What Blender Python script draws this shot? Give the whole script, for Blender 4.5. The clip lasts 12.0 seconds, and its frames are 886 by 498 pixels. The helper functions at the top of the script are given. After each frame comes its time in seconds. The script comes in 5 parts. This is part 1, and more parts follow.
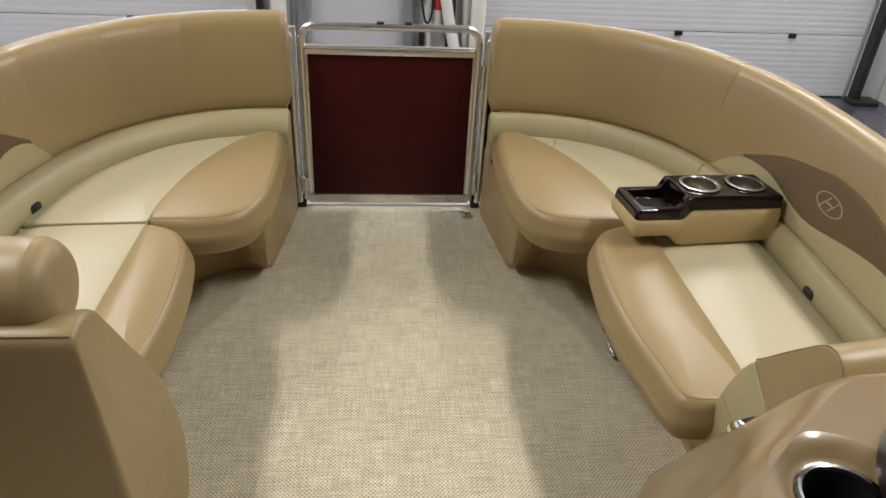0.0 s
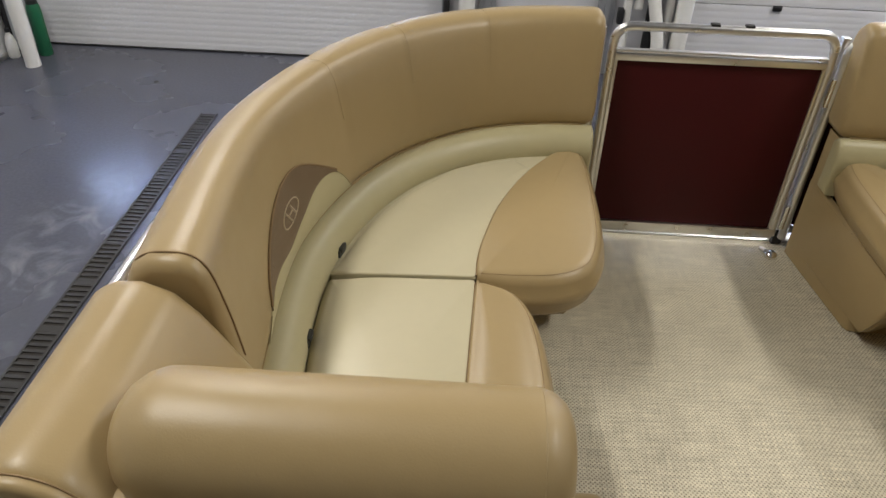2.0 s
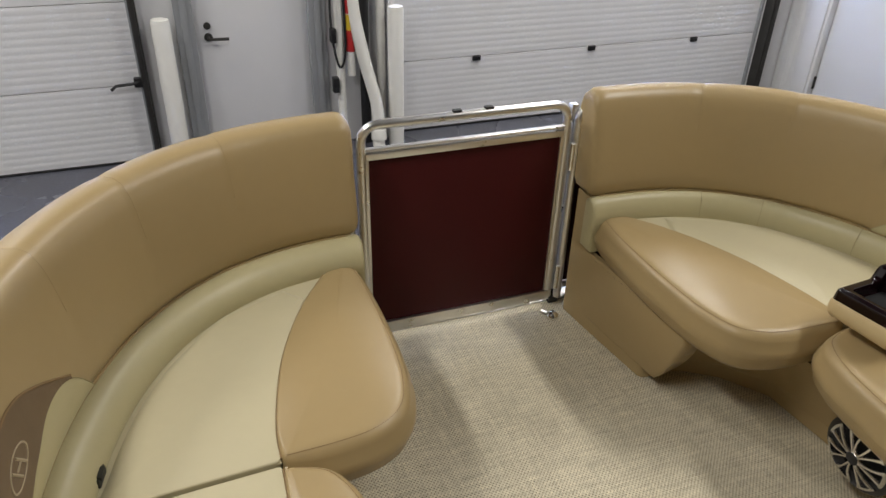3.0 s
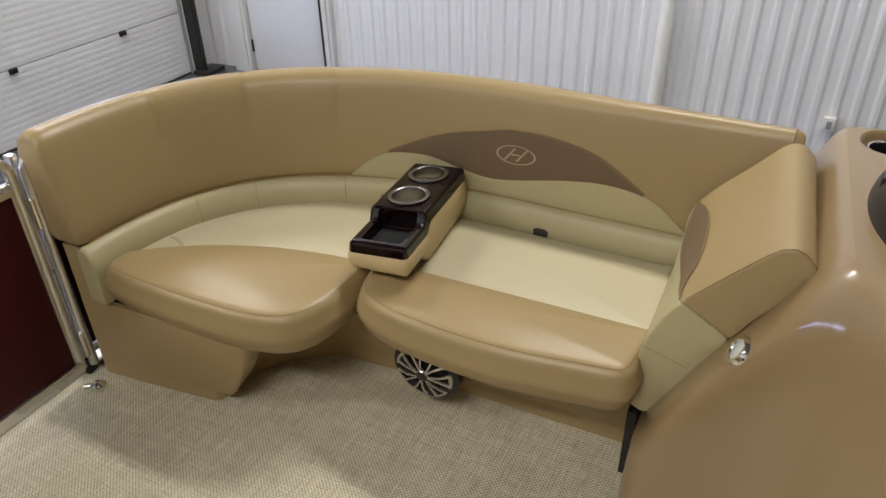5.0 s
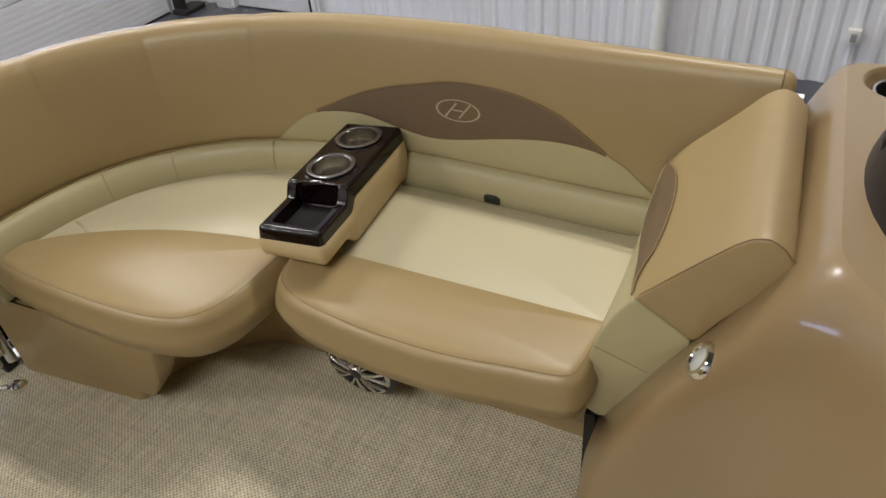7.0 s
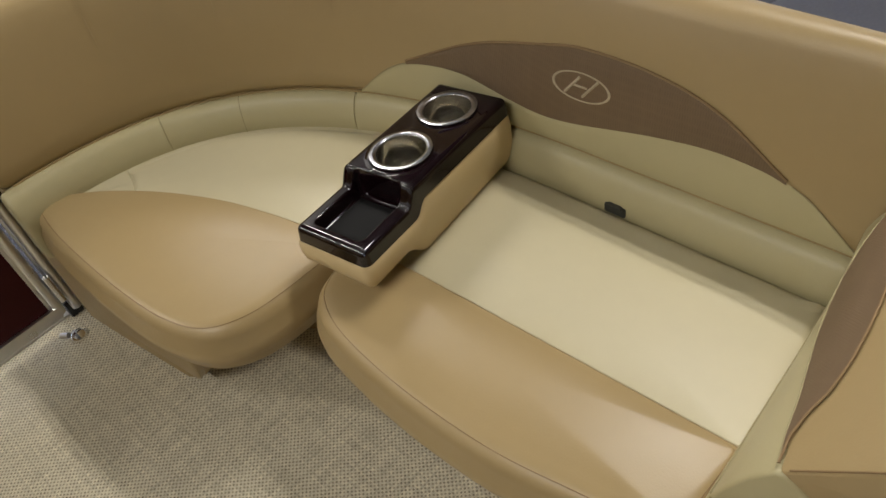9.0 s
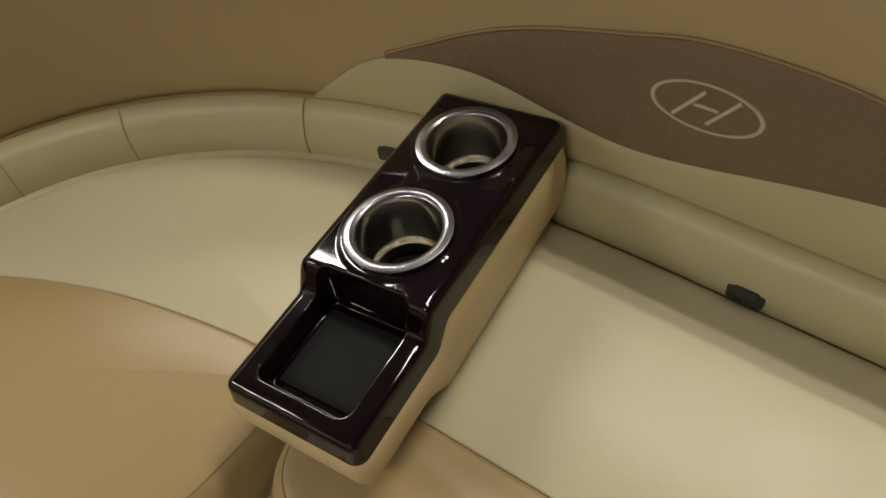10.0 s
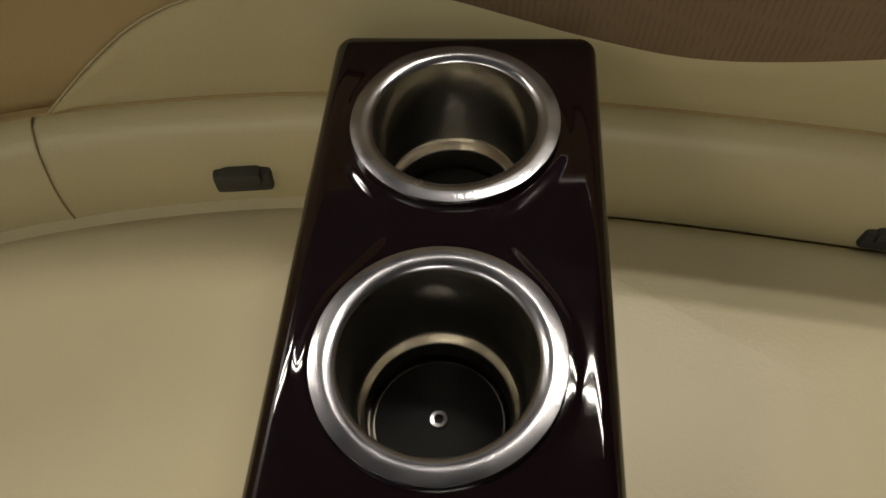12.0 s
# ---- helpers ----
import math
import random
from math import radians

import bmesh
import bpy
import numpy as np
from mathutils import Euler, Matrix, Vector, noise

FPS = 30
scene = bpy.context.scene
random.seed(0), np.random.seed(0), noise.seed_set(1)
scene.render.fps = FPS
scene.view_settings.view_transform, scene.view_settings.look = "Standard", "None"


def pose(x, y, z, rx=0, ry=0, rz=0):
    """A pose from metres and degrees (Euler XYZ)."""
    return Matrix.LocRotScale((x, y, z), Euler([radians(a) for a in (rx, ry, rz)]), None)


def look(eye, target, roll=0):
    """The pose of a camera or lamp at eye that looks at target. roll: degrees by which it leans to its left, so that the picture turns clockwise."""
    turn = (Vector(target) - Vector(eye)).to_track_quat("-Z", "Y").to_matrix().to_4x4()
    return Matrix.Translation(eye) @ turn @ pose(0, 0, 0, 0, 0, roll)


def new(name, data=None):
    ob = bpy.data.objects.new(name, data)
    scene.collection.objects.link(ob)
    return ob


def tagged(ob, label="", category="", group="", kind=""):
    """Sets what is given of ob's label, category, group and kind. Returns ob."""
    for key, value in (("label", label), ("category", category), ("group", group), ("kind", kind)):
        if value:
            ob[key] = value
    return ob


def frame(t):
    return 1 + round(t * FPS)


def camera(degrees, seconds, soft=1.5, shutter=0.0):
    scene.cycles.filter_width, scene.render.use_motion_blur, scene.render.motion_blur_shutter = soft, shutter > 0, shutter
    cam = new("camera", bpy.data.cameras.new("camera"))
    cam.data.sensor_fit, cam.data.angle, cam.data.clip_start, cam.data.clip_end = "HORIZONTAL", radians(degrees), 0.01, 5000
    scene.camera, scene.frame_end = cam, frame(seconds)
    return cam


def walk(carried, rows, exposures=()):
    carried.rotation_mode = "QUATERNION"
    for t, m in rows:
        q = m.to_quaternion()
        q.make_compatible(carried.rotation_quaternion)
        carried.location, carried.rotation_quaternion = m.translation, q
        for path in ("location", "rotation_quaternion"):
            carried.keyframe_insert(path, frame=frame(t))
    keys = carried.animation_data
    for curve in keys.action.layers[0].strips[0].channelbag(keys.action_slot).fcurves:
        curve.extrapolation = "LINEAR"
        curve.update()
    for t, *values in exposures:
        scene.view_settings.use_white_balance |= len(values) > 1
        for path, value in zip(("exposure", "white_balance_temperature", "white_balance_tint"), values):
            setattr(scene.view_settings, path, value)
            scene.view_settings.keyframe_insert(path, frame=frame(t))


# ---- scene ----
cam = camera(62.5, 12.0)
PATH = [
    (0, (-0.049, -2.391, 1.352), (0.133, -0.714, 0.277), 3.3),
    (0.5, (-0.176, -2.384, 1.356), (-0.231, -0.665, 0.336), 1.4),
    (1, (-0.325, -2.216, 1.323), (-0.496, -0.551, 0.228), 2.0),
    (1.5, (-0.478, -2.067, 1.323), (-0.755, -0.467, 0.157), 0.6),
    (2, (-0.656, -1.941, 1.314), (-0.719, -0.321, 0.143), 2.0),
    (2.5, (-0.77, -1.818, 1.36), (-0.613, -0.167, 0.242), 1.5),
    (3, (-0.696, -1.662, 1.361), (-0.088, -0.066, 0.32), 1.6),
    (3.5, (-0.645, -1.591, 1.375), (0.328, -0.192, 0.328), 0.9),
    (3.7, (-0.648, -1.564, 1.382), (0.476, -0.282, 0.337), 0.6),
    (5.3, (-0.545, -1.620, 1.372), (0.946, -0.847, 0.286), -1.5),
    (5.5, (-0.512, -1.645, 1.363), (0.968, -0.845, 0.282), -2.3),
    (6, (-0.425, -1.692, 1.346), (1.031, -0.881, 0.241), -4.2),
    (6.5, (-0.364, -1.685, 1.322), (1.060, -0.877, 0.174), -4.4),
    (6.7, (-0.324, -1.651, 1.320), (1.063, -0.850, 0.121), -5.0),
    (8.5, (0.143, -1.660, 1.286), (1.236, -0.685, -0.077), -9.1),
    (9, (0.198, -1.524, 1.236), (1.100, -0.450, -0.190), -11.7),
    (9.5, (0.264, -1.322, 1.165), (1.187, -0.455, -0.384), -9.2),
    (10, (0.494, -1.115, 1.034), (1.369, -0.242, -0.538), -11.0),
    (10.5, (0.619, -1.012, 0.943), (1.303, -0.316, -0.803), -16.5),
    (11, (0.702, -0.907, 0.873), (1.253, -0.361, -0.971), -27.7),
    (11.5, (0.753, -0.836, 0.828), (1.334, -0.461, -1.049), -20.8),
    (12, (0.663, -0.801, 0.791), (1.699, -0.618, -0.910), -0.3),
]
EXPOSURE = [(0.0, -0.02, 6500, 10), (1.0, -0.15, 6500, 10), (3.0, -0.14, 6500, 10), (5.5, -0.12, 6500, 10), (8.5, -0.24, 6600, 10), (9.5, -0.28, 6800, 10), (10.0, -0.54, 7000, 10), (10.5, -0.69, 7100, 10), (11.0, -0.78, 7200, 10), (12.0, -0.76, 7200, 10)]
walk(cam, [(t, look(eye, target, roll)) for t, eye, target, roll in PATH], EXPOSURE)

# ---- world and light ----
world = bpy.data.worlds.new("world")
scene.world = world
world.use_nodes = True
world.node_tree.nodes["Background"].inputs[0].default_value = (0.9, 0.95, 1.0, 1)
world.node_tree.nodes["Background"].inputs[1].default_value = 0.008

FLOOR_Z = -0.70
LAMP_Z = 3.55
LAMP_X = 2.2
LAMP_POWER = 86.0


def strip_lamp(x, y):
    data = bpy.data.lights.new("strip_lamp", "AREA")
    data.shape, data.size, data.size_y = "RECTANGLE", 0.06, 1.6
    data.energy = LAMP_POWER / 2
    data.color = (1.0, 0.965, 0.91)
    ob = new("strip_lamp", data)
    ob.location = (x, y, LAMP_Z - 0.03)
    return ob


LAMP_SPOTS = [(sx * LAMP_X, y) for sx in (-1, 1) for y in (-1.25, 2.2)]
for x, y in LAMP_SPOTS:
    for dx in (-0.085, 0.085):
        strip_lamp(x + dx, y)


# ---- materials ----
def material(name, color, rough=0.5, metal=0.0, vary=0.12, vary_scale=6.0, grain=300.0, bump=0.0, bump_dist=0.001,
             coat=0.0, coat_rough=0.05, spec=0.5, fine=0.0, rough_vary=0.08):
    mat = bpy.data.materials.new(name)
    mat.use_nodes = True
    nt = mat.node_tree
    bsdf = nt.nodes["Principled BSDF"]
    tc = nt.nodes.new("ShaderNodeTexCoord")
    big = nt.nodes.new("ShaderNodeTexNoise")
    big.inputs["Scale"].default_value = vary_scale
    big.inputs["Detail"].default_value = 4
    nt.links.new(tc.outputs["Object"], big.inputs["Vector"])
    small = nt.nodes.new("ShaderNodeTexNoise")
    small.inputs["Scale"].default_value = grain
    small.inputs["Detail"].default_value = 3
    nt.links.new(tc.outputs["Object"], small.inputs["Vector"])
    ramp = nt.nodes.new("ShaderNodeMix")
    ramp.data_type = "RGBA"
    lo = [max(0.0, c * (1 - vary)) for c in color]
    hi = [min(1.0, c * (1 + vary)) for c in color]
    ramp.inputs["A"].default_value = (*lo, 1)
    ramp.inputs["B"].default_value = (*hi, 1)
    nt.links.new(big.outputs["Fac"], ramp.inputs["Factor"])
    last = ramp.outputs["Result"]
    if fine:
        over = nt.nodes.new("ShaderNodeMix")
        over.data_type = "RGBA"
        over.blend_type = "OVERLAY"
        over.inputs["Factor"].default_value = fine
        nt.links.new(last, over.inputs["A"])
        nt.links.new(small.outputs["Fac"], over.inputs["B"])
        last = over.outputs["Result"]
    nt.links.new(last, bsdf.inputs["Base Color"])
    mr = nt.nodes.new("ShaderNodeMapRange")
    mr.inputs["To Min"].default_value = max(0.0, rough - rough_vary)
    mr.inputs["To Max"].default_value = min(1.0, rough + rough_vary)
    nt.links.new(big.outputs["Fac"], mr.inputs["Value"])
    nt.links.new(mr.outputs["Result"], bsdf.inputs["Roughness"])
    bsdf.inputs["Metallic"].default_value = metal
    bsdf.inputs["Specular IOR Level"].default_value = spec
    bsdf.inputs["Coat Weight"].default_value = coat
    bsdf.inputs["Coat Roughness"].default_value = coat_rough
    if bump:
        b = nt.nodes.new("ShaderNodeBump")
        b.inputs["Strength"].default_value = bump
        b.inputs["Distance"].default_value = bump_dist
        nt.links.new(small.outputs["Fac"], b.inputs["Height"])
        nt.links.new(b.outputs["Normal"], bsdf.inputs["Normal"])
    return mat


def vinyl(name, color, rough):
    """Upholstery vinyl: pebble grain, soft dents and shallow creases, slightly uneven colour."""
    mat = bpy.data.materials.new(name)
    mat.use_nodes = True
    nt = mat.node_tree
    bsdf = nt.nodes["Principled BSDF"]
    tc = nt.nodes.new("ShaderNodeTexCoord")

    def noise(scale, detail, stretch=(1, 1, 1), distortion=0.0):
        mp = nt.nodes.new("ShaderNodeMapping")
        mp.inputs["Scale"].default_value = stretch
        nt.links.new(tc.outputs["Object"], mp.inputs["Vector"])
        no = nt.nodes.new("ShaderNodeTexNoise")
        no.inputs["Scale"].default_value = scale
        no.inputs["Detail"].default_value = detail
        no.inputs["Distortion"].default_value = distortion
        nt.links.new(mp.outputs["Vector"], no.inputs["Vector"])
        return no.outputs["Fac"]

    def span(value, lo, hi, a=0.2, b=0.8):
        mr = nt.nodes.new("ShaderNodeMapRange")
        mr.inputs["From Min"].default_value, mr.inputs["From Max"].default_value = a, b
        mr.inputs["To Min"].default_value, mr.inputs["To Max"].default_value = lo, hi
        nt.links.new(value, mr.inputs["Value"])
        return mr.outputs["Result"]

    broad, mottle = noise(3.5, 3), noise(38, 4)
    last = None
    for value, lo, hi in ((broad, 0.96, 1.04), (mottle, 0.985, 1.015)):
        f = span(value, lo, hi)
        mx = nt.nodes.new("ShaderNodeVectorMath")
        mx.operation = "MULTIPLY"
        if last is None:
            mx.inputs[0].default_value = color
        else:
            nt.links.new(last, mx.inputs[0])
        nt.links.new(f, mx.inputs[1])
        last = mx.outputs["Vector"]
    nt.links.new(last, bsdf.inputs["Base Color"])
    nt.links.new(span(noise(12, 2), rough - 0.05, rough + 0.07, 0.1, 0.9), bsdf.inputs["Roughness"])
    bsdf.inputs["Specular IOR Level"].default_value = 0.45
    normal = None
    for height, strength, dist in ((noise(7, 0), 0.24, 0.005), (noise(30, 1), 0.12, 0.002), (noise(380, 3), 0.26, 0.0006)):
        bp = nt.nodes.new("ShaderNodeBump")
        bp.inputs["Strength"].default_value = strength
        bp.inputs["Distance"].default_value = dist
        nt.links.new(height, bp.inputs["Height"])
        if normal is not None:
            nt.links.new(normal, bp.inputs["Normal"])
        normal = bp.outputs["Normal"]
    nt.links.new(normal, bsdf.inputs["Normal"])
    return mat


TAN = vinyl("tan_vinyl", (0.352, 0.258, 0.124), 0.35)
CREAM = vinyl("cream_vinyl", (0.49, 0.44, 0.287), 0.38)
SAGE = vinyl("pale_olive_vinyl", (0.435, 0.385, 0.218), 0.40)
BASECREAM = vinyl("warm_cream_vinyl", (0.56, 0.435, 0.235), 0.45)
THREAD = material("brown_thread", (0.235, 0.152, 0.070), 0.7, vary=0.1)
OLIVETHREAD = material("olive_thread", (0.33, 0.285, 0.155), 0.7, vary=0.1)
EMBROIDERY = material("pale_thread", (0.42, 0.35, 0.235), 0.6, vary=0.15, vary_scale=300)
# near-black that puts the shade of gaps and hollows into the colour
GAP_SHADE = material("gap_shade", (0.02, 0.016, 0.012), 0.8)
GELCOAT = material("tan_gelcoat", (0.272, 0.188, 0.093), 0.30, vary=0.05, vary_scale=3, coat=0.7, coat_rough=0.07)
ALU = material("aluminium", (0.72, 0.71, 0.69), 0.30, metal=1.0, vary=0.08, vary_scale=25, grain=900, bump=0.05)
CHROME = material("polished_steel", (0.80, 0.78, 0.74), 0.10, metal=1.0, vary=0.06, vary_scale=40, rough_vary=0.05)
WORNSTEEL = material("worn_steel", (0.31, 0.31, 0.325), 0.23, metal=1.0, vary=0.14, vary_scale=70, grain=500, bump=0.02, bump_dist=0.0002, rough_vary=0.10)
CUPSTEEL = material("brushed_steel", (0.64, 0.61, 0.54), 0.19, metal=1.0, vary=0.08, vary_scale=50, rough_vary=0.03)
MAROON = material("maroon_panel", (0.050, 0.0042, 0.0052), 0.5, spec=0.2, vary=0.12, vary_scale=9, grain=600, bump=0.08)
BURGUNDY = material("burgundy_gloss", (0.0055, 0.0018, 0.0025), 0.045, spec=0.5, vary=0.4, vary_scale=60, rough_vary=0.02)
GRILLE = material("satin_silver", (0.62, 0.60, 0.57), 0.22, metal=1.0, vary=0.08, vary_scale=60, rough_vary=0.05)
BLACK = material("black_plastic", (0.012, 0.012, 0.013), 0.45, vary=0.2)
CLIP = material("grey_rubber", (0.040, 0.040, 0.033), 0.5, spec=0.3, vary=0.3, vary_scale=50)
RUBBER = material("black_rubber", (0.007, 0.007, 0.008), 0.6, spec=0.2, vary=0.3, vary_scale=30)
TRAYMAT = material("black_tray_mat", (0.012, 0.012, 0.012), 0.85, 0.0, vary=0.1)
TRAYMAT.node_tree.nodes["Principled BSDF"].inputs["Specular IOR Level"].default_value = 0.2
HELMDARK = material("dark_brown_pod", (0.016, 0.011, 0.009), 0.38, spec=0.35, vary=0.2, vary_scale=20, grain=700, bump=0.2)
EPOXY = material("grey_epoxy_floor", (0.070, 0.073, 0.092), 0.27, vary=0.13, vary_scale=1.3, grain=60, bump=0.04, fine=0.25, rough_vary=0.12)
def add_residue(mat):
    """Pale dried streaks on the floor beside the drain."""
    nt = mat.node_tree
    bsdf = nt.nodes["Principled BSDF"]
    tc = nt.nodes.new("ShaderNodeTexCoord")
    sep = nt.nodes.new("ShaderNodeSeparateXYZ")
    nt.links.new(tc.outputs["Object"], sep.inputs["Vector"])

    def ramp(value, a, b, lo=0.0, hi=1.0):
        mr = nt.nodes.new("ShaderNodeMapRange")
        for key, q in zip(("From Min", "From Max", "To Min", "To Max"), (a, b, lo, hi)):
            mr.inputs[key].default_value = q
        nt.links.new(value, mr.inputs["Value"])
        return mr.outputs["Result"]

    no = nt.nodes.new("ShaderNodeTexNoise")
    no.inputs["Scale"].default_value = 5.0
    no.inputs["Detail"].default_value = 7
    no.inputs["Distortion"].default_value = 1.6
    nt.links.new(tc.outputs["Object"], no.inputs["Vector"])
    last = ramp(no.outputs["Fac"], 0.46, 0.74, 0.0, 0.45)
    for value in (ramp(sep.outputs["X"], -2.85, -2.65), ramp(sep.outputs["X"], -2.37, -2.42), ramp(sep.outputs["Y"], -0.3, 0.2), ramp(sep.outputs["Y"], 1.5, 0.9)):
        m = nt.nodes.new("ShaderNodeMath")
        m.operation = "MULTIPLY"
        nt.links.new(last, m.inputs[0])
        nt.links.new(value, m.inputs[1])
        last = m.outputs["Value"]
    mix = nt.nodes.new("ShaderNodeMix")
    mix.data_type = "RGBA"
    nt.links.new(bsdf.inputs["Base Color"].links[0].from_socket, mix.inputs["A"])
    mix.inputs["B"].default_value = (0.30, 0.31, 0.33, 1)
    nt.links.new(last, mix.inputs["Factor"])
    nt.links.new(mix.outputs["Result"], bsdf.inputs["Base Color"])


add_residue(EPOXY)
WHITE = material("white_steel", (0.76, 0.76, 0.77), 0.40, vary=0.04, vary_scale=2, grain=80, bump=0.03)
# unseen ceiling and rear wall: dark greys chosen to hold down bounced light
CEILING = material("low_bounce_ceiling", (0.20, 0.20, 0.205), 0.6, vary=0.1, vary_scale=1.5)
REARWALL = material("low_bounce_wall", (0.22, 0.215, 0.205), 0.7, vary=0.1, vary_scale=1.5)
WHITE_WALL = material("white_wall", (0.72, 0.72, 0.73), 0.55, vary=0.05, vary_scale=1.5, grain=60, bump=0.05)
GREYTRIM = material("grey_trim", (0.30, 0.31, 0.32), 0.5, vary=0.1)
TRACK = material("dark_track", (0.05, 0.048, 0.045), 0.45, metal=0.5, vary=0.2)
PVC = material("white_pvc", (0.78, 0.77, 0.72), 0.35, vary=0.06)
GREEN = material("green_plastic", (0.01, 0.12, 0.05), 0.4, vary=0.1)
REDM = material("red_label", (0.5, 0.02, 0.02), 0.5)
YELM = material("yellow_label", (0.7, 0.5, 0.03), 0.5)
LENS = material("frosted_lens", (0.50, 0.52, 0.49), 0.25, vary=0.05)
PAPER = material("pale_scrap", (0.6, 0.58, 0.5), 0.8)


def weave_material(name, light, dark, pitch_x, pitch_y, rough, streak=0.35, bump=0.5):
    mat = bpy.data.materials.new(name)
    mat.use_nodes = True
    nt = mat.node_tree
    bsdf = nt.nodes["Principled BSDF"]
    tc = nt.nodes.new("ShaderNodeTexCoord")
    wob = nt.nodes.new("ShaderNodeTexNoise")
    wob.inputs["Scale"].default_value = 0.35 / pitch_x
    wob.inputs["Detail"].default_value = 2
    nt.links.new(tc.outputs["Object"], wob.inputs["Vector"])
    cen = nt.nodes.new("ShaderNodeVectorMath")
    cen.operation = "MULTIPLY_ADD"
    cen.inputs[1].default_value = (pitch_x * 0.12,) * 3
    nt.links.new(wob.outputs["Color"], cen.inputs[0])
    nt.links.new(tc.outputs["Object"], cen.inputs[2])
    sep = nt.nodes.new("ShaderNodeSeparateXYZ")
    nt.links.new(cen.outputs["Vector"], sep.inputs["Vector"])

    def calc(op, a, b=0.0):
        m = nt.nodes.new("ShaderNodeMath")
        m.operation = op
        for k, q in enumerate((a, b)):
            if isinstance(q, float):
                m.inputs[k].default_value = q
            else:
                nt.links.new(q, m.inputs[k])
        return m.outputs["Value"]

    sx = calc("SINE", calc("MULTIPLY", sep.outputs["X"], 2 * math.pi / pitch_x))
    sy = calc("SINE", calc("MULTIPLY", sep.outputs["Y"], math.pi / pitch_y))
    dot = nt.nodes.new("ShaderNodeMapRange")
    dot.interpolation_type = "SMOOTHSTEP"
    dot.inputs["From Min"].default_value = 0.02
    dot.inputs["From Max"].default_value = 0.62
    nt.links.new(calc("MULTIPLY", sx, sy), dot.inputs["Value"])
    mixc = nt.nodes.new("ShaderNodeMix")
    mixc.data_type = "RGBA"
    mixc.inputs["A"].default_value = (*light, 1)
    mixc.inputs["B"].default_value = (*dark, 1)
    mp = nt.nodes.new("ShaderNodeMapping")
    mp.inputs["Scale"].default_value = (0.35 / pitch_x, 0.8 / pitch_y, 1.0)
    nt.links.new(tc.outputs["Object"], mp.inputs["Vector"])
    worn = nt.nodes.new("ShaderNodeTexNoise")
    worn.inputs["Scale"].default_value = 1.0
    worn.inputs["Detail"].default_value = 1
    nt.links.new(mp.outputs["Vector"], worn.inputs["Vector"])
    keep = nt.nodes.new("ShaderNodeMapRange")
    keep.inputs["From Min"].default_value, keep.inputs["From Max"].default_value = 0.3, 0.7
    keep.inputs["To Min"].default_value, keep.inputs["To Max"].default_value = 0.45, 1.0
    nt.links.new(worn.outputs["Fac"], keep.inputs["Value"])
    nt.links.new(calc("MULTIPLY", dot.outputs["Result"], keep.outputs["Result"]), mixc.inputs["Factor"])
    last = mixc.outputs["Result"]
    for scale, amount in (((13.0, 190.0, 1.0), streak), ((190.0, 13.0, 1.0), streak * 0.8), ((7.0, 34.0, 1.0), streak * 0.32), ((34.0, 7.0, 1.0), streak * 0.28), ((2.2, 2.6, 1.0), 0.06)):
        mp = nt.nodes.new("ShaderNodeMapping")
        mp.inputs["Scale"].default_value = scale
        nt.links.new(tc.outputs["Object"], mp.inputs["Vector"])
        no = nt.nodes.new("ShaderNodeTexNoise")
        no.inputs["Scale"].default_value = 1.0
        no.inputs["Detail"].default_value = 2
        nt.links.new(mp.outputs["Vector"], no.inputs["Vector"])
        mr = nt.nodes.new("ShaderNodeMapRange")
        mr.inputs["From Min"].default_value = 0.3
        mr.inputs["From Max"].default_value = 0.7
        mr.inputs["To Min"].default_value = 1 - amount
        mr.inputs["To Max"].default_value = 1 + amount * 0.9
        nt.links.new(no.outputs["Fac"], mr.inputs["Value"])
        mx = nt.nodes.new("ShaderNodeVectorMath")
        mx.operation = "MULTIPLY"
        nt.links.new(last, mx.inputs[0])
        nt.links.new(mr.outputs["Result"], mx.inputs[1])
        last = mx.outputs["Vector"]
    nt.links.new(last, bsdf.inputs["Base Color"])
    bsdf.inputs["Roughness"].default_value = rough
    bsdf.inputs["Specular IOR Level"].default_value = 0.35
    b = nt.nodes.new("ShaderNodeBump")
    b.inputs["Strength"].default_value = bump
    b.inputs["Distance"].default_value = 0.001
    b.invert = True
    nt.links.new(dot.outputs["Result"], b.inputs["Height"])
    nt.links.new(b.outputs["Normal"], bsdf.inputs["Normal"])
    return mat


DECKVINYL = weave_material("woven_deck_vinyl", (0.640, 0.582, 0.430), (0.195, 0.160, 0.110), 0.0098, 0.0052, 0.6, streak=0.17)
PATCHWEAVE = weave_material("brown_textured_vinyl", (0.165, 0.112, 0.064), (0.135, 0.092, 0.053), 0.004, 0.002, 0.5, streak=0.03, bump=0.25)


GLASS = bpy.data.materials.new("window_glass")
GLASS.use_nodes = True
GLASS.node_tree.nodes["Principled BSDF"].inputs["Transmission Weight"].default_value = 1.0
GLASS.node_tree.nodes["Principled BSDF"].inputs["Roughness"].default_value = 0.02
GLASS.node_tree.nodes["Principled BSDF"].inputs["IOR"].default_value = 1.1
SKYLIGHT = bpy.data.materials.new("overcast_daylight")
SKYLIGHT.use_nodes = True
SKYLIGHT.node_tree.nodes["Principled BSDF"].inputs["Base Color"].default_value = (0.5, 0.6, 0.8, 1)
SKYLIGHT.node_tree.nodes["Principled BSDF"].inputs["Emission Color"].default_value = (0.55, 0.68, 1.0, 1)
SKYLIGHT.node_tree.nodes["Principled BSDF"].inputs["Emission Strength"].default_value = 11.0


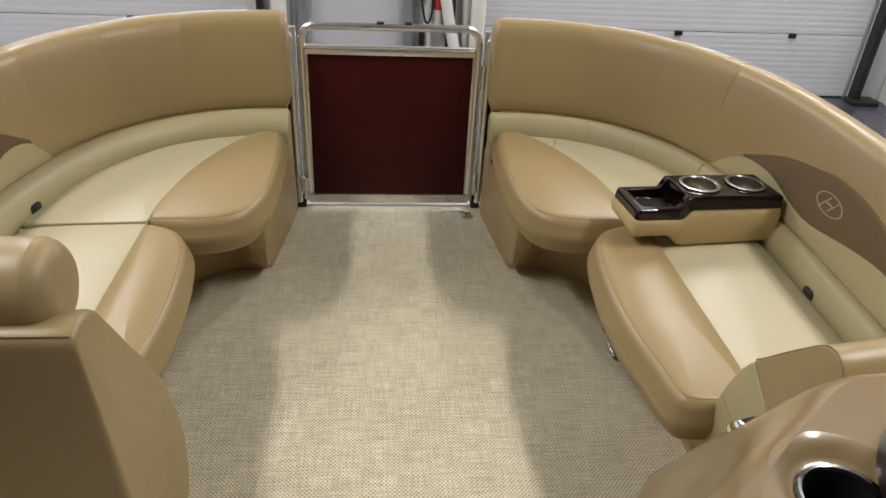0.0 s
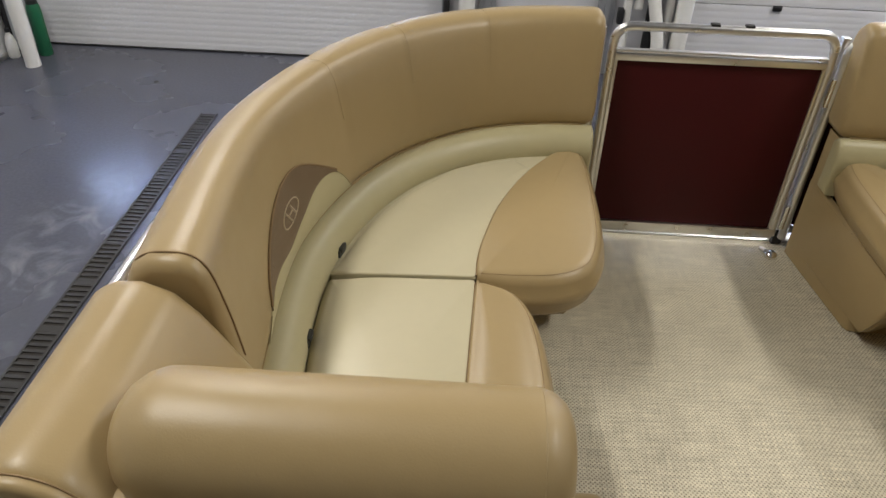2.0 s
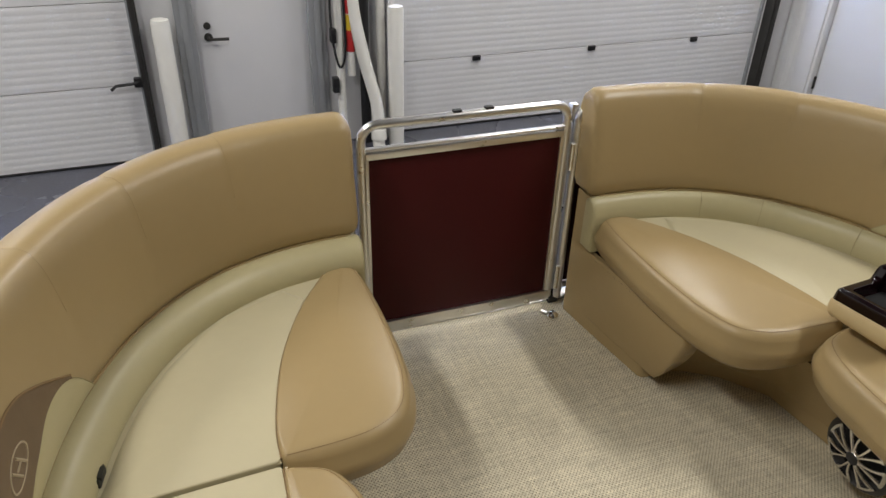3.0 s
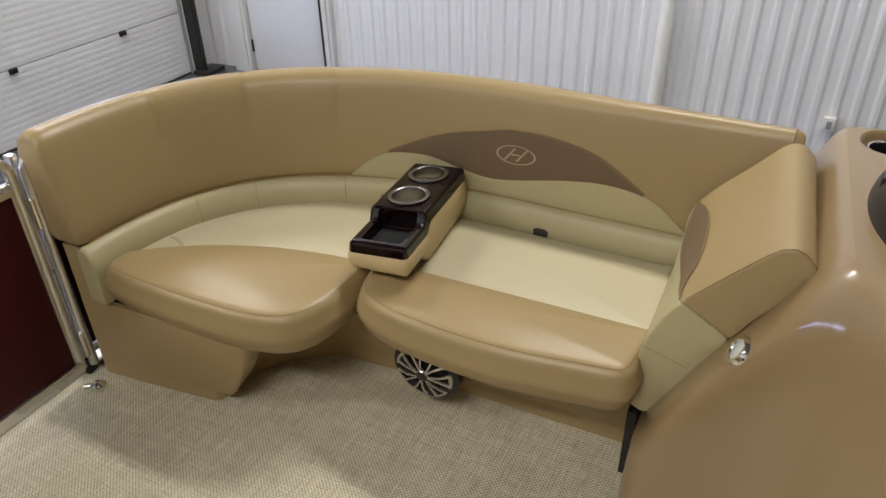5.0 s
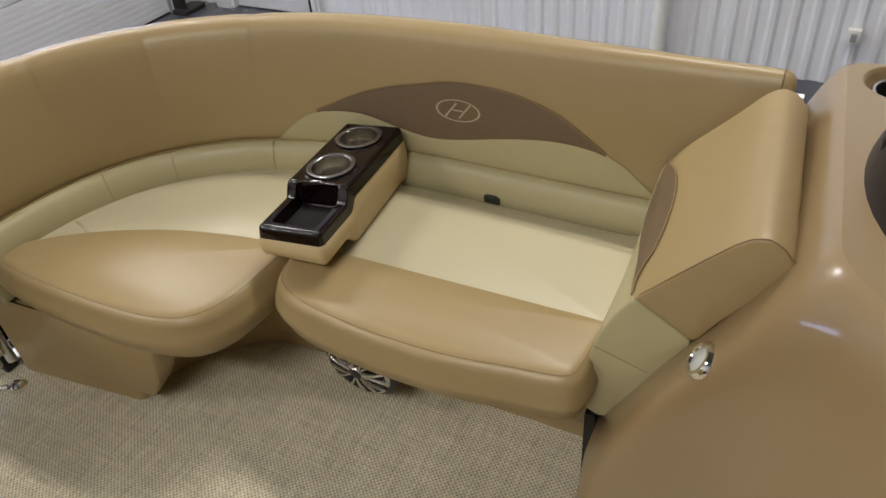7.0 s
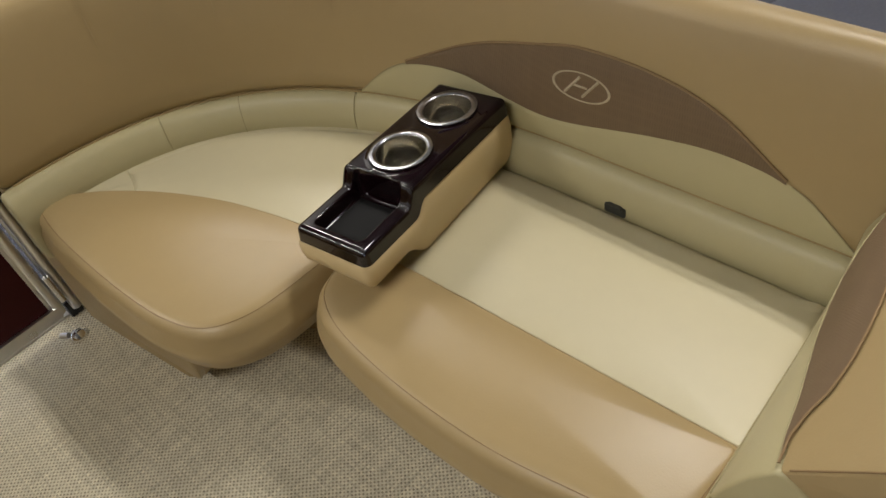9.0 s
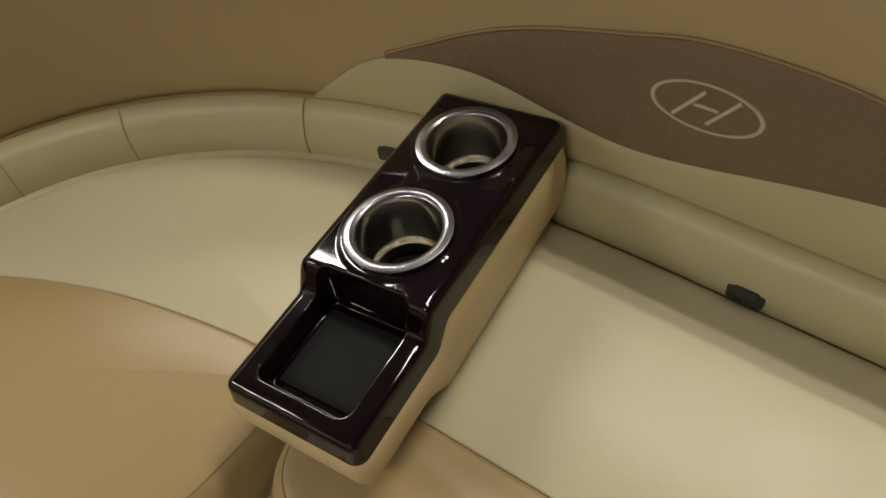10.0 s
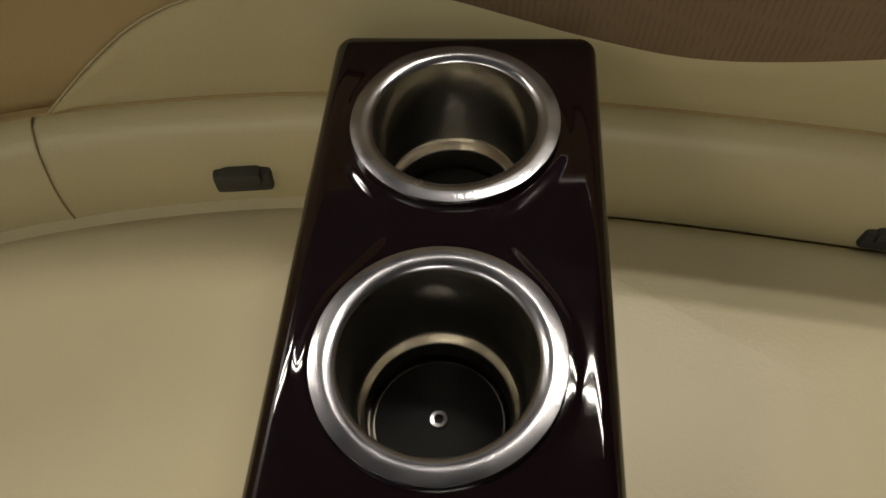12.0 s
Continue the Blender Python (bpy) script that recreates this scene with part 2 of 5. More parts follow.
# ---- mesh helpers ----
class Shape:
    """Vertices and faces gathered for one mesh."""

    def __init__(self):
        self.v, self.f = [], []

    def grid(self, rows, close_row=False, close_all=False, cap0=False, cap1=False):
        base, n, m = len(self.v), len(rows[0]), len(rows)
        for row in rows:
            self.v.extend([tuple(p) for p in row])
        for i in range(m if close_all else m - 1):
            for j in range(n if close_row else n - 1):
                a, b = base + i * n, base + ((i + 1) % m) * n
                k = (j + 1) % n
                self.f.append((a + j, a + k, b + k, b + j))
        for flag, i, flip in ((cap0, 0, True), (cap1, m - 1, False)):
            if flag:
                c = np.mean(np.array([tuple(p) for p in rows[i]]), axis=0)
                self.v.append(tuple(c))
                q = len(self.v) - 1
                for j in range(n):
                    e = (base + i * n + j, base + i * n + (j + 1) % n)
                    self.f.append((e[1], e[0], q) if flip else (e[0], e[1], q))
        return self

    def tube(self, path, r, sides=8, closed=False, cap=True):
        pts = [Vector(p) for p in path]
        n = len(pts)
        rows, up = [], None
        for i, p in enumerate(pts):
            a = pts[(i - 1) % n] if (closed or i > 0) else p
            b = pts[(i + 1) % n] if (closed or i < n - 1) else p
            t = (b - a).normalized()
            if up is None:
                up = Vector((0, 0, 1)) if abs(t.z) < 0.9 else Vector((1, 0, 0))
            side = t.cross(up)
            side.normalize()
            up = side.cross(t).normalized()
            rows.append([p + side * r * math.cos(2 * math.pi * k / sides) + up * r * math.sin(2 * math.pi * k / sides)
                         for k in range(sides)])
        return self.grid(rows, True, closed, cap and not closed, cap and not closed)

    def lathe(self, profile, centre, axis=(0, 0, 1), sides=48, start=(1, 0, 0)):
        """profile: (radius, height) pairs, turned round the axis."""
        w = Vector(axis).normalized()
        u = Vector(start)
        u = (u - w * u.dot(w)).normalized()
        v = w.cross(u)
        c = Vector(centre)
        rows = []
        for r, h in profile:
            rows.append([c + w * h + (u * math.cos(2 * math.pi * k / sides) + v * math.sin(2 * math.pi * k / sides)) * max(r, 1e-5)
                         for k in range(sides)])
        return self.grid(rows, True)

    def box(self, lo, hi, bevel=0.0, turn=None):
        bm = bmesh.new()
        bmesh.ops.create_cube(bm, size=1.0)
        s = [b - a for a, b in zip(lo, hi)]
        c = [(a + b) / 2 for a, b in zip(lo, hi)]
        for q in bm.verts:
            q.co = Vector([q.co[k] * s[k] for k in range(3)])
        if bevel:
            bmesh.ops.bevel(bm, geom=bm.edges[:], offset=bevel, segments=2, profile=0.6, affect="EDGES")
        bm.verts.index_update()
        base = len(self.v)
        for q in bm.verts:
            co = q.co if turn is None else turn @ q.co
            self.v.append(tuple(co + Vector(c)))
        for f in bm.faces:
            self.f.append(tuple(base + q.index for q in f.verts))
        bm.free()
        return self

    def move(self, m):
        self.v = [tuple(m @ Vector(p)) for p in self.v]
        return self

    def mesh(self, name, mat, angle=40, weld=False):
        me = bpy.data.meshes.new(name)
        me.from_pydata(self.v, [], self.f)
        bm = bmesh.new()
        bm.from_mesh(me)
        if weld:
            bmesh.ops.remove_doubles(bm, verts=bm.verts[:], dist=2e-5)
        bmesh.ops.recalc_face_normals(bm, faces=bm.faces[:])
        bm.to_mesh(me)
        bm.free()
        me.materials.append(mat)
        for p in me.polygons:
            p.use_smooth = True
        me.set_sharp_from_angle(angle=radians(angle))
        return me


def thing(name, label, category, group="", kind="", at=(0, 0, 0)):
    ob = new(name)
    ob.location = at
    ob.empty_display_size = 0.05
    return tagged(ob, label, category, group, kind)


def part(name, shape, mat, parent, label="", angle=40, weld=False):
    ob = new(name, shape.mesh(name, mat, angle, weld))
    ob.parent = parent
    shift = parent.location if parent.parent is None else Vector((0, 0, 0))
    ob.matrix_parent_inverse = Matrix.Translation(-shift)
    if label:
        ob["label"] = label
    return ob


def solo(name, shape, mat, label, category, group="", kind="", angle=40):
    return tagged(new(name, shape.mesh(name, mat, angle)), label, category, group, kind)


def resample(pts, step, closed=False):
    p = [np.array(q, float) for q in pts]
    if closed:
        p.append(p[0])
    d = [0.0]
    for a, b in zip(p, p[1:]):
        d.append(d[-1] + float(np.linalg.norm(b - a)))
    n = max(2, int(round(d[-1] / step)))
    out = []
    j = 0
    for i in range(n if closed else n + 1):
        s = d[-1] * i / n
        while j < len(d) - 2 and d[j + 1] < s:
            j += 1
        k = (s - d[j]) / max(1e-9, d[j + 1] - d[j])
        out.append(p[j] + (p[j + 1] - p[j]) * k)
    return out


def spline(pts, count=12):
    """A smooth curve through the points."""
    p = [np.array(q, float) for q in pts]
    p = [2 * p[0] - p[1]] + p + [2 * p[-1] - p[-2]]
    out = []
    for i in range(1, len(p) - 2):
        for k in range(count):
            t = k / count
            a, b, c, d = p[i - 1], p[i], p[i + 1], p[i + 2]
            out.append(0.5 * (2 * b + (c - a) * t + (2 * a - 5 * b + 4 * c - d) * t * t + (3 * b - a - 3 * c + d) * t ** 3))
    out.append(p[-2])
    return out


def soften(pts, passes, closed=True):
    p = np.array(pts)
    for _ in range(passes):
        q = 0.5 * p + 0.25 * (np.roll(p, 1, 0) + np.roll(p, -1, 0))
        if not closed:
            q[0], q[-1] = p[0], p[-1]
        p = q
    return p


def cushion(outline, z0, z1, radius, rb=0.03, crown=0.01, bulge=0.008, passes=3):
    """A padded cushion over a closed outline: radius(x, y) is the rounding of its top edge. Returns the shape and its welt line."""
    p = soften(resample(outline, 0.009, True), passes)
    if 0.5 * np.sum(p[:, 0] * np.roll(p[:, 1], -1) - np.roll(p[:, 0], -1) * p[:, 1]) < 0:
        p = p[::-1]
    t = np.roll(p, -1, 0) - np.roll(p, 1, 0)
    t /= np.linalg.norm(t, axis=1)[:, None] + 1e-9
    inward = np.stack([-t[:, 1], t[:, 0]], 1)
    rt = soften(np.array([[radius(x, y)] for x, y in p]), 40)[:, 0]
    rows = []

    def ring(off, z):
        q = p + inward * np.reshape(off, (-1, 1))
        zz = np.broadcast_to(np.reshape(z, -1), (len(p),))
        rows.append([(a, b, c) for (a, b), c in zip(q, zz)])

    ring(np.full(len(p), rb), z0)
    for k in (0.4, 0.75):
        a = k * math.pi / 2
        ring(np.full(len(p), rb * (1 - math.sin(a))), z0 + rb * (1 - math.cos(a)))
    big = rt > 0.015
    for k in range(5):
        f = k / 4
        ring(-bulge * math.sin(math.pi * f) * big, z0 + rb + (z1 - rt - z0 - rb) * f)
    welt = None
    for k in range(1, 7):
        a = k / 6 * math.pi / 2
        ring(rt * (1 - math.cos(a)), z1 - rt + rt * math.sin(a))
        if k == 4:
            welt = rows[-1]
    top = np.array(rows[-1])
    c = top.mean(axis=0)
    for f in (0.12, 0.28, 0.5, 0.75):
        q = top + (c - top) * f
        q[:, 2] = z1 + crown * (1 - (1 - f) ** 2.5)
        rows.append([tuple(r) for r in q])
    s = Shape().grid(rows, True, False, True, True)
    s.v[-1] = (c[0], c[1], z1 + crown)
    return s, [w for w, b in zip(welt, big)], big


def mirror(pts, s):
    return [(s * q[0], *q[1:]) for q in pts]


# ---- the boat's plan curve: from the gate round to the side, inward distance u ----
def side_curve(y_end, n=2.45, a=0.79, b=1.0, cx=0.33, cy=-1.0):
    pts = []
    for k in range(241):
        w = math.pi / 2 * k / 240
        pts.append((cx + a * math.sin(w) ** (2 / n), cy + b * math.cos(w) ** (2 / n)))
    pts.append((cx + a, y_end))
    p = np.array(resample(pts, 0.016))
    t = np.gradient(p, axis=0)
    t /= np.linalg.norm(t, axis=1)[:, None]
    t = soften(t, 2, False)
    return p, np.stack([t[:, 1], -t[:, 0]], 1)


def sweep(profile, p, nrm, s=1, r0=0.0, r1=0.0):
    """A closed profile of (u, z) carried along the curve, its ends rounded off."""
    prof = np.array(profile)
    mid = prof.mean(axis=0)
    d = np.concatenate([[0], np.cumsum(np.linalg.norm(np.diff(p, axis=0), axis=1))])
    rows = []
    for i in range(len(p)):
        inset = 0.0
        for r, e in ((r0, d[i]), (r1, d[-1] - d[i])):
            if r and e < r:
                inset = max(inset, r - math.sqrt(max(0.0, r * r - (r - e) ** 2)))
        q = prof
        if inset:
            away = mid - prof
            ln = np.linalg.norm(away, axis=1)[:, None]
            q = prof + away / ln * np.minimum(inset, ln * 0.9)
        rows.append([(s * (p[i, 0] + nrm[i, 0] * u), p[i, 1] + nrm[i, 1] * u, z) for u, z in q])
    return Shape().grid(rows, True, False, True, True)


def dense_ends(p, nrm, r):
    """Extra stations close to both ends, for the rounding."""
    ks = [0.0, 0.03, 0.1, 0.22, 0.4, 0.65]
    head = [p[0] + (p[1] - p[0]) / np.linalg.norm(p[1] - p[0]) * r * k for k in ks]
    tail = [p[-1] + (p[-2] - p[-1]) / np.linalg.norm(p[-2] - p[-1]) * r * k for k in reversed(ks)]
    d = np.concatenate([[0], np.cumsum(np.linalg.norm(np.diff(p, axis=0), axis=1))])
    keep = (d > r * 0.8) & (d < d[-1] - r * 0.8)
    q = np.array(head + list(p[keep]) + tail)
    m = np.array([nrm[0]] * len(ks) + list(nrm[keep]) + [nrm[-1]] * len(ks))
    return q, m


BEND = {1: 2.45, -1: 2.33}
OUTER = {1: 0.0, -1: 0.016}
LUMBAR = {1: 0.140, -1: 0.162}
BACK_PROFILE = [(0.020, 0.425), (0.000, 0.445), (-0.014, 0.53), (-0.018, 0.63), (-0.015, 0.675), (-0.003, 0.705), (0.020, 0.722),
                (0.044, 0.724), (0.064, 0.715), (0.076, 0.697), (0.084, 0.67), (0.096, 0.61), (0.106, 0.54), (0.112, 0.48), (0.111, 0.45),
                (0.103, 0.434), (0.085, 0.426)]
FRONT_U = ([0.42, 0.45, 0.48, 0.54, 0.61, 0.67, 0.698], [0.108, 0.111, 0.112, 0.106, 0.096, 0.084, 0.075])
LUMBAR_PROFILE = [(0.085, 0.27), (0.085, 0.42), (0.105, 0.433), (0.128, 0.432), (0.148, 0.420), (0.162, 0.402), (0.169, 0.384),
                  (0.169, 0.366), (0.165, 0.350), (0.161, 0.338), (0.160, 0.27)]
SEAT_Z = 0.375
SEAMS = (0.34, 0.61, 0.885)


def front_u(z):
    return float(np.interp(z, *FRONT_U))


# ---- setting: garage ----
tagged(new("floor", Shape().box((-4.9, -7.2, FLOOR_Z - 0.2), (4.9, 3.6, FLOOR_Z)).mesh("floor", EPOXY)),
       "dark blue-grey sealed garage floor", "floor", kind="structure")
tagged(new("ceiling", Shape().box((-4.9, -7.2, 3.75), (4.9, 3.6, 3.9)).mesh("ceiling", CEILING)),
       "unseen garage ceiling, grey to cut bounced light", "ceiling", kind="structure")


def wall_with_openings(name, x0, x1, y, thick, openings, label):
    """A wall along x at y, with openings (x0, x1, height above the floor)."""
    s = Shape()
    at = x0
    for a, b, h in sorted(openings):
        s.box((at, y, FLOOR_Z), (a, y + thick, 3.75))
        s.box((a, y, FLOOR_Z + h), (b, y + thick, 3.75))
        at = b
    s.box((at, y, FLOOR_Z), (x1, y + thick, 3.75))
    return tagged(new(name, s.mesh(name, WHITE_WALL)), label, "wall", kind="structure")


wall_with_openings("wall_north", -4.5, 4.5, 3.12, 0.2, [(-3.9, -0.9, 3.0), (-0.60, 0.20, 2.1), (0.70, 3.84, 3.0)],
                   "white garage wall with two overhead doors")
# unseen closing wall, kept dark so less light bounces on to aft faces
tagged(new("wall_south", Shape().box((-4.5, -6.9, FLOOR_Z), (4.5, -6.7, 3.75)).mesh("wall_south", REARWALL)),
       "unseen rear garage wall, grey to cut bounced light", "wall", kind="structure")


def ribbed_wall(name, x, y0, y1, out, label, skip=None):
    """Corrugated sheet wall along y; out is the side to which its ribs stand proud."""
    pts = []
    y = y0
    while y < y1:
        for dy, d in ((0, 0), (0.046, 0), (0.066, 0.009), (0.090, 0.009)):
            pts.append((y + dy, d))
        y += 0.108
    s = Shape()
    spans = [(FLOOR_Z, 3.75, y0 - 1, y1 + 1)] if skip is None else [
        (FLOOR_Z, 3.75, y0 - 1, skip[0]), (skip[2], 3.75, skip[0], skip[1]), (FLOOR_Z, 3.75, skip[1], y1 + 1)]
    for za, zb, ya, yb in spans:
        q = [(a, d) for a, d in pts if ya <= a <= yb]
        if len(q) > 1:
            s.grid([[(x + out * d, a, za) for a, d in q], [(x + out * d, a, zb) for a, d in q]])
    for za, zb, ya, yb in spans:
        s.box((min(x - out * 0.12, x - out * 0.004), max(ya, y0), za), (max(x - out * 0.12, x - out * 0.004), min(yb, y1), zb))
    return tagged(new(name, s.mesh(name, WHITE, 20)), label, "wall", kind="structure")


ribbed_wall("wall_east", 4.12, -6.7, 3.12, -1, "white corrugated steel sheet wall", (1.86, 2.72, 1.40))
ribbed_wall("wall_west", -4.30, -6.7, 3.12, 1, "white corrugated steel sheet wall")


def overhead_door(name, x0, x1, handles, label):
    door = thing(name, label, "overhead door", kind="structure", at=((x0 + x1) / 2, 3.15, FLOOR_Z))
    z = FLOOR_Z + 0.012
    k = 0
    while z < FLOOR_Z + 2.95:
        s = Shape()
        h = 0.505
        prof = [(0.04, z), (0.0, z + 0.002)]
        m = 11
        for g in range(m):
            za = z + 0.008 + (h - 0.016) * g / m
            zb = z + 0.008 + (h - 0.016) * (g + 1) / m
            prof += [(0.0, za + 0.002), (-0.0011, za + 0.010), (-0.0011, zb - 0.010), (0.0, zb - 0.002)]
        prof += [(0.0, z + h - 0.006), (0.04, z + h)]
        s.grid([[(x0 + 0.012, 3.15 + d, zz) for d, zz in prof], [(x1 - 0.012, 3.15 + d, zz) for d, zz in prof]])
        if k == 2:
            # the section with daylight panes
            s = Shape()
            count = 4
            wide = (x1 - x0) / count
            s.box((x0 + 0.012, 3.15, z), (x1 - 0.012, 3.19, z + 0.09))
            s.box((x0 + 0.012, 3.15, z + h - 0.09), (x1 - 0.012, 3.19, z + h))
            for g in range(count + 1):
                xa = max(x0 + 0.012, x0 + wide * g - 0.08)
                xb = min(x1 - 0.012, x0 + wide * g + 0.08)
                s.box((xa, 3.151, z + 0.09), (xb, 3.189, z + h - 0.09))
            for g in range(count):
                pane = part("pane", Shape().box((x0 + wide * g + 0.08, 3.168, z + 0.09), (x0 + wide * (g + 1) - 0.08, 3.172, z + h - 0.09)), GLASS, door, "clear window pane")
                pane.visible_shadow = False
        part("panel", s, WHITE, door, angle=15)
        z += h
        k += 1
    for hx in handles:
        s = Shape().box((hx - 0.030, 3.128, -0.215), (hx + 0.030, 3.147, -0.177), 0.006)
        s.box((hx - 0.022, 3.122, -0.190), (hx + 0.022, 3.13, -0.181), 0.002)
        part("lift_handle", s, BLACK, door, "small black plastic lift handle")
    # added strips that keep backdrop light from leaking past the panel ends
    for xa in (x0 - 0.004, x1 - 0.020):
        part("leak_blocker", Shape().box((xa, 3.125, FLOOR_Z), (xa + 0.024, 3.21, FLOOR_Z + 2.95), 0.003), GREYTRIM, door, "grey strip added to block daylight at the door edge")
    part("bottom_seal", Shape().box((x0 + 0.01, 3.14, FLOOR_Z), (x1 - 0.01, 3.19, FLOOR_Z + 0.012), 0.003), BLACK, door, "black rubber bottom seal")
    return door


left_door = overhead_door("door_1", -3.9, -0.9, (-2.775, -1.822, -3.72), "white ribbed sectional overhead door, closed")
right_door = overhead_door("door_2", 0.70, 3.84, (1.35, 2.295, 3.225), "white ribbed sectional overhead door, closed")
part("slide_latch", Shape().box((-0.955, 3.10, -0.19), (-0.895, 3.14, -0.13), 0.005).tube([(-0.93, 3.10, -0.16), (-1.06, 3.09, -0.165), (-1.09, 3.09, -0.19)], 0.010),
     BLACK, left_door, "black sliding latch")

tagged(new("backdrop", Shape().box((-5.0, 3.75, -0.6), (5.0, 3.77, 2.6)).mesh("backdrop", SKYLIGHT)), "pale overcast daylight outside the door panes", "backdrop", kind="structure")

# door tracks, jamb trim and the walk door between
for k, (x0, x1, mat, lab) in enumerate([(-0.905, -0.865, TRACK, "dark steel overhead door track"), (3.845, 3.885, TRACK, "dark steel overhead door track"),
                                        (-3.95, -3.905, TRACK, "dark steel overhead door track"), (0.66, 0.70, WHITE, "white overhead door jamb")]):
    s = Shape().box((x0, 3.02, FLOOR_Z), (x1, 3.118, 2.4), 0.004)
    s.box((x0 + 0.008, 3.0, FLOOR_Z + 0.02), (x1 - 0.008, 3.03, 2.3), 0.003)
    tagged(new("trim", s.mesh("trim", mat)), lab, "trim", kind="structure")
# low block added in the corner for a dark patch of floor
tagged(new("trim", Shape().box((3.80, 2.95, FLOOR_Z), (4.03, 3.10, FLOOR_Z + 0.035), 0.01).mesh("trim", TRACK)), "low dark block standing in for a dark floor patch", "trim", kind="structure")
tagged(new("trim", Shape().lathe([(0.055, 0.0), (0.055, 0.915), (0.050, 0.935), (0.0, 0.937)], (-0.745, 3.02, FLOOR_Z), (0, 0, 1), 28).mesh("trim", PVC)), "white round post cover beside the door", "trim", kind="structure")

tagged(new("trim", Shape().lathe([(0.053, 0.0), (0.053, 0.925), (0.048, 0.945), (0.0, 0.947)], (0.690, 2.96, FLOOR_Z), (0, 0, 1), 28).mesh("trim", PVC)), "short white round post beside the overhead door", "trim", kind="structure")

walk_door = thing("door_3", "white steel walk door with a lever handle, closed", "door", kind="structure", at=(-0.2, 3.16, FLOOR_Z))
part("leaf", Shape().box((-0.60, 3.163, FLOOR_Z + 0.01), (0.20, 3.195, 1.38), 0.004), WHITE, walk_door)
for x0, x1 in ((-0.66, -0.55), (0.15, 0.26)):
    part("door_frame", Shape().box((x0, 3.09, FLOOR_Z), (x1, 3.16, 1.42), 0.006).box((x0 + 0.035, 3.075, FLOOR_Z), (x1 - 0.035, 3.095, 1.42), 0.004), GREYTRIM, walk_door, "pale grey steel door frame")
part("lever_handle", Shape().lathe([(0.026, 0.0), (0.026, 0.008), (0.0, 0.010)], (-0.475, 3.15, 0.078), (0, -1, 0), 24).tube([(-0.475, 3.15, 0.078), (-0.475, 3.095, 0.078), (-0.462, 3.085, 0.078), (-0.355, 3.085, 0.076)], 0.010), TRACK, walk_door, "dark lever handle")
part("lock_cylinder", Shape().lathe([(0.022, 0.0), (0.022, 0.006), (0.010, 0.009), (0.0, 0.009)], (-0.475, 3.15, 0.148), (0, -1, 0), 20), TRACK, walk_door, "dark round lock")

side_door = thing("door_4", "white steel side door in the corrugated wall, closed", "door", kind="structure", at=(4.1, 2.42, FLOOR_Z))
part("leaf", Shape().box((4.11, 1.90, FLOOR_Z + 0.01), (4.15, 2.665, 1.34), 0.004), WHITE, side_door)
for y0, y1 in ((1.81, 1.895), (2.67, 2.86)):
    part("door_frame", Shape().box((4.06, y0, FLOOR_Z), (4.12, y1, 1.40), 0.006).box((4.045, y0 + 0.025, FLOOR_Z), (4.065, y1 - 0.025, 1.40), 0.004), WHITE, side_door)
for z in (-0.48, 0.25, 1.0):
    part("hinge", Shape().tube([(4.10, 2.662, z - 0.05), (4.10, 2.662, z + 0.05)], 0.009), TRACK, side_door, "dark steel butt hinge")
part("weather_strip", Shape().box((4.05, 1.889, FLOOR_Z), (4.10, 1.902, 1.35), 0.002), BLACK, side_door, "dark weather strip")

tagged(new("trim", Shape().lathe([(0.045, 0.0), (0.045, 0.97), (0.041, 0.985), (0.0, 0.986)], (4.05, -0.72, FLOOR_Z), (0, 0, 1), 28).mesh("trim", PVC)), "short white round pipe stub against the wall", "trim", kind="structure")

outlet = thing("wall_outlet", "small white outlet box on the corrugated wall", "outlet", at=(4.08, -1.75, -0.40))
part("box", Shape().box((4.065, -1.785, -0.445), (4.112, -1.715, -0.365), 0.006), PVC, outlet)
part("cover", Shape().box((4.056, -1.765, -0.428), (4.067, -1.735, -0.382), 0.003), GREYTRIM, outlet, "grey hinged cover")

# corner things
solo("downpipe", Shape().tube([(-3.72, 2.735, FLOOR_Z), (-3.735, 2.745, 1.9)], 0.05, 24), PVC, "white round pipe standing in the garage corner", "pipe")
column = thing("column", "white boxed column in the garage corner", "column", at=(-4.1, 2.9, FLOOR_Z))
part("shaft", Shape().box((-4.26, 2.76, FLOOR_Z + 0.03), (-3.98, 3.10, 3.6), 0.01).box((-4.20, 2.72, FLOOR_Z + 0.03), (-4.12, 2.77, 3.6), 0.006), WHITE_WALL, column)
part("foot_plate", Shape().box((-4.275, 2.70, FLOOR_Z), (-3.96, 3.11, FLOOR_Z + 0.035), 0.008), ALU, column, "bare metal foot plate")
canister = thing("canister", "slender green plastic canister with a dark cap", "canister", at=(-3.74, 2.95, FLOOR_Z))
part("body", Shape().lathe([(0.0, 0.0), (0.042, 0.0), (0.047, 0.01), (0.047, 0.30), (0.044, 0.345), (0.036, 0.365), (0.0, 0.365)], (-3.735, 2.945, FLOOR_Z), (0, 0, 1), 28), GREEN, canister)
part("cap", Shape().lathe([(0.037, 0.362), (0.037, 0.395), (0.030, 0.402), (0.0, 0.402)], (-3.735, 2.945, FLOOR_Z), (0, 0, 1), 24), BLACK, canister, "dark screw cap")
tools = thing("tool_sack", "dark sack of tools leaning in the corner", "sack", at=(-3.93, 2.98, FLOOR_Z))
rnd = random.Random(4)
rows = []
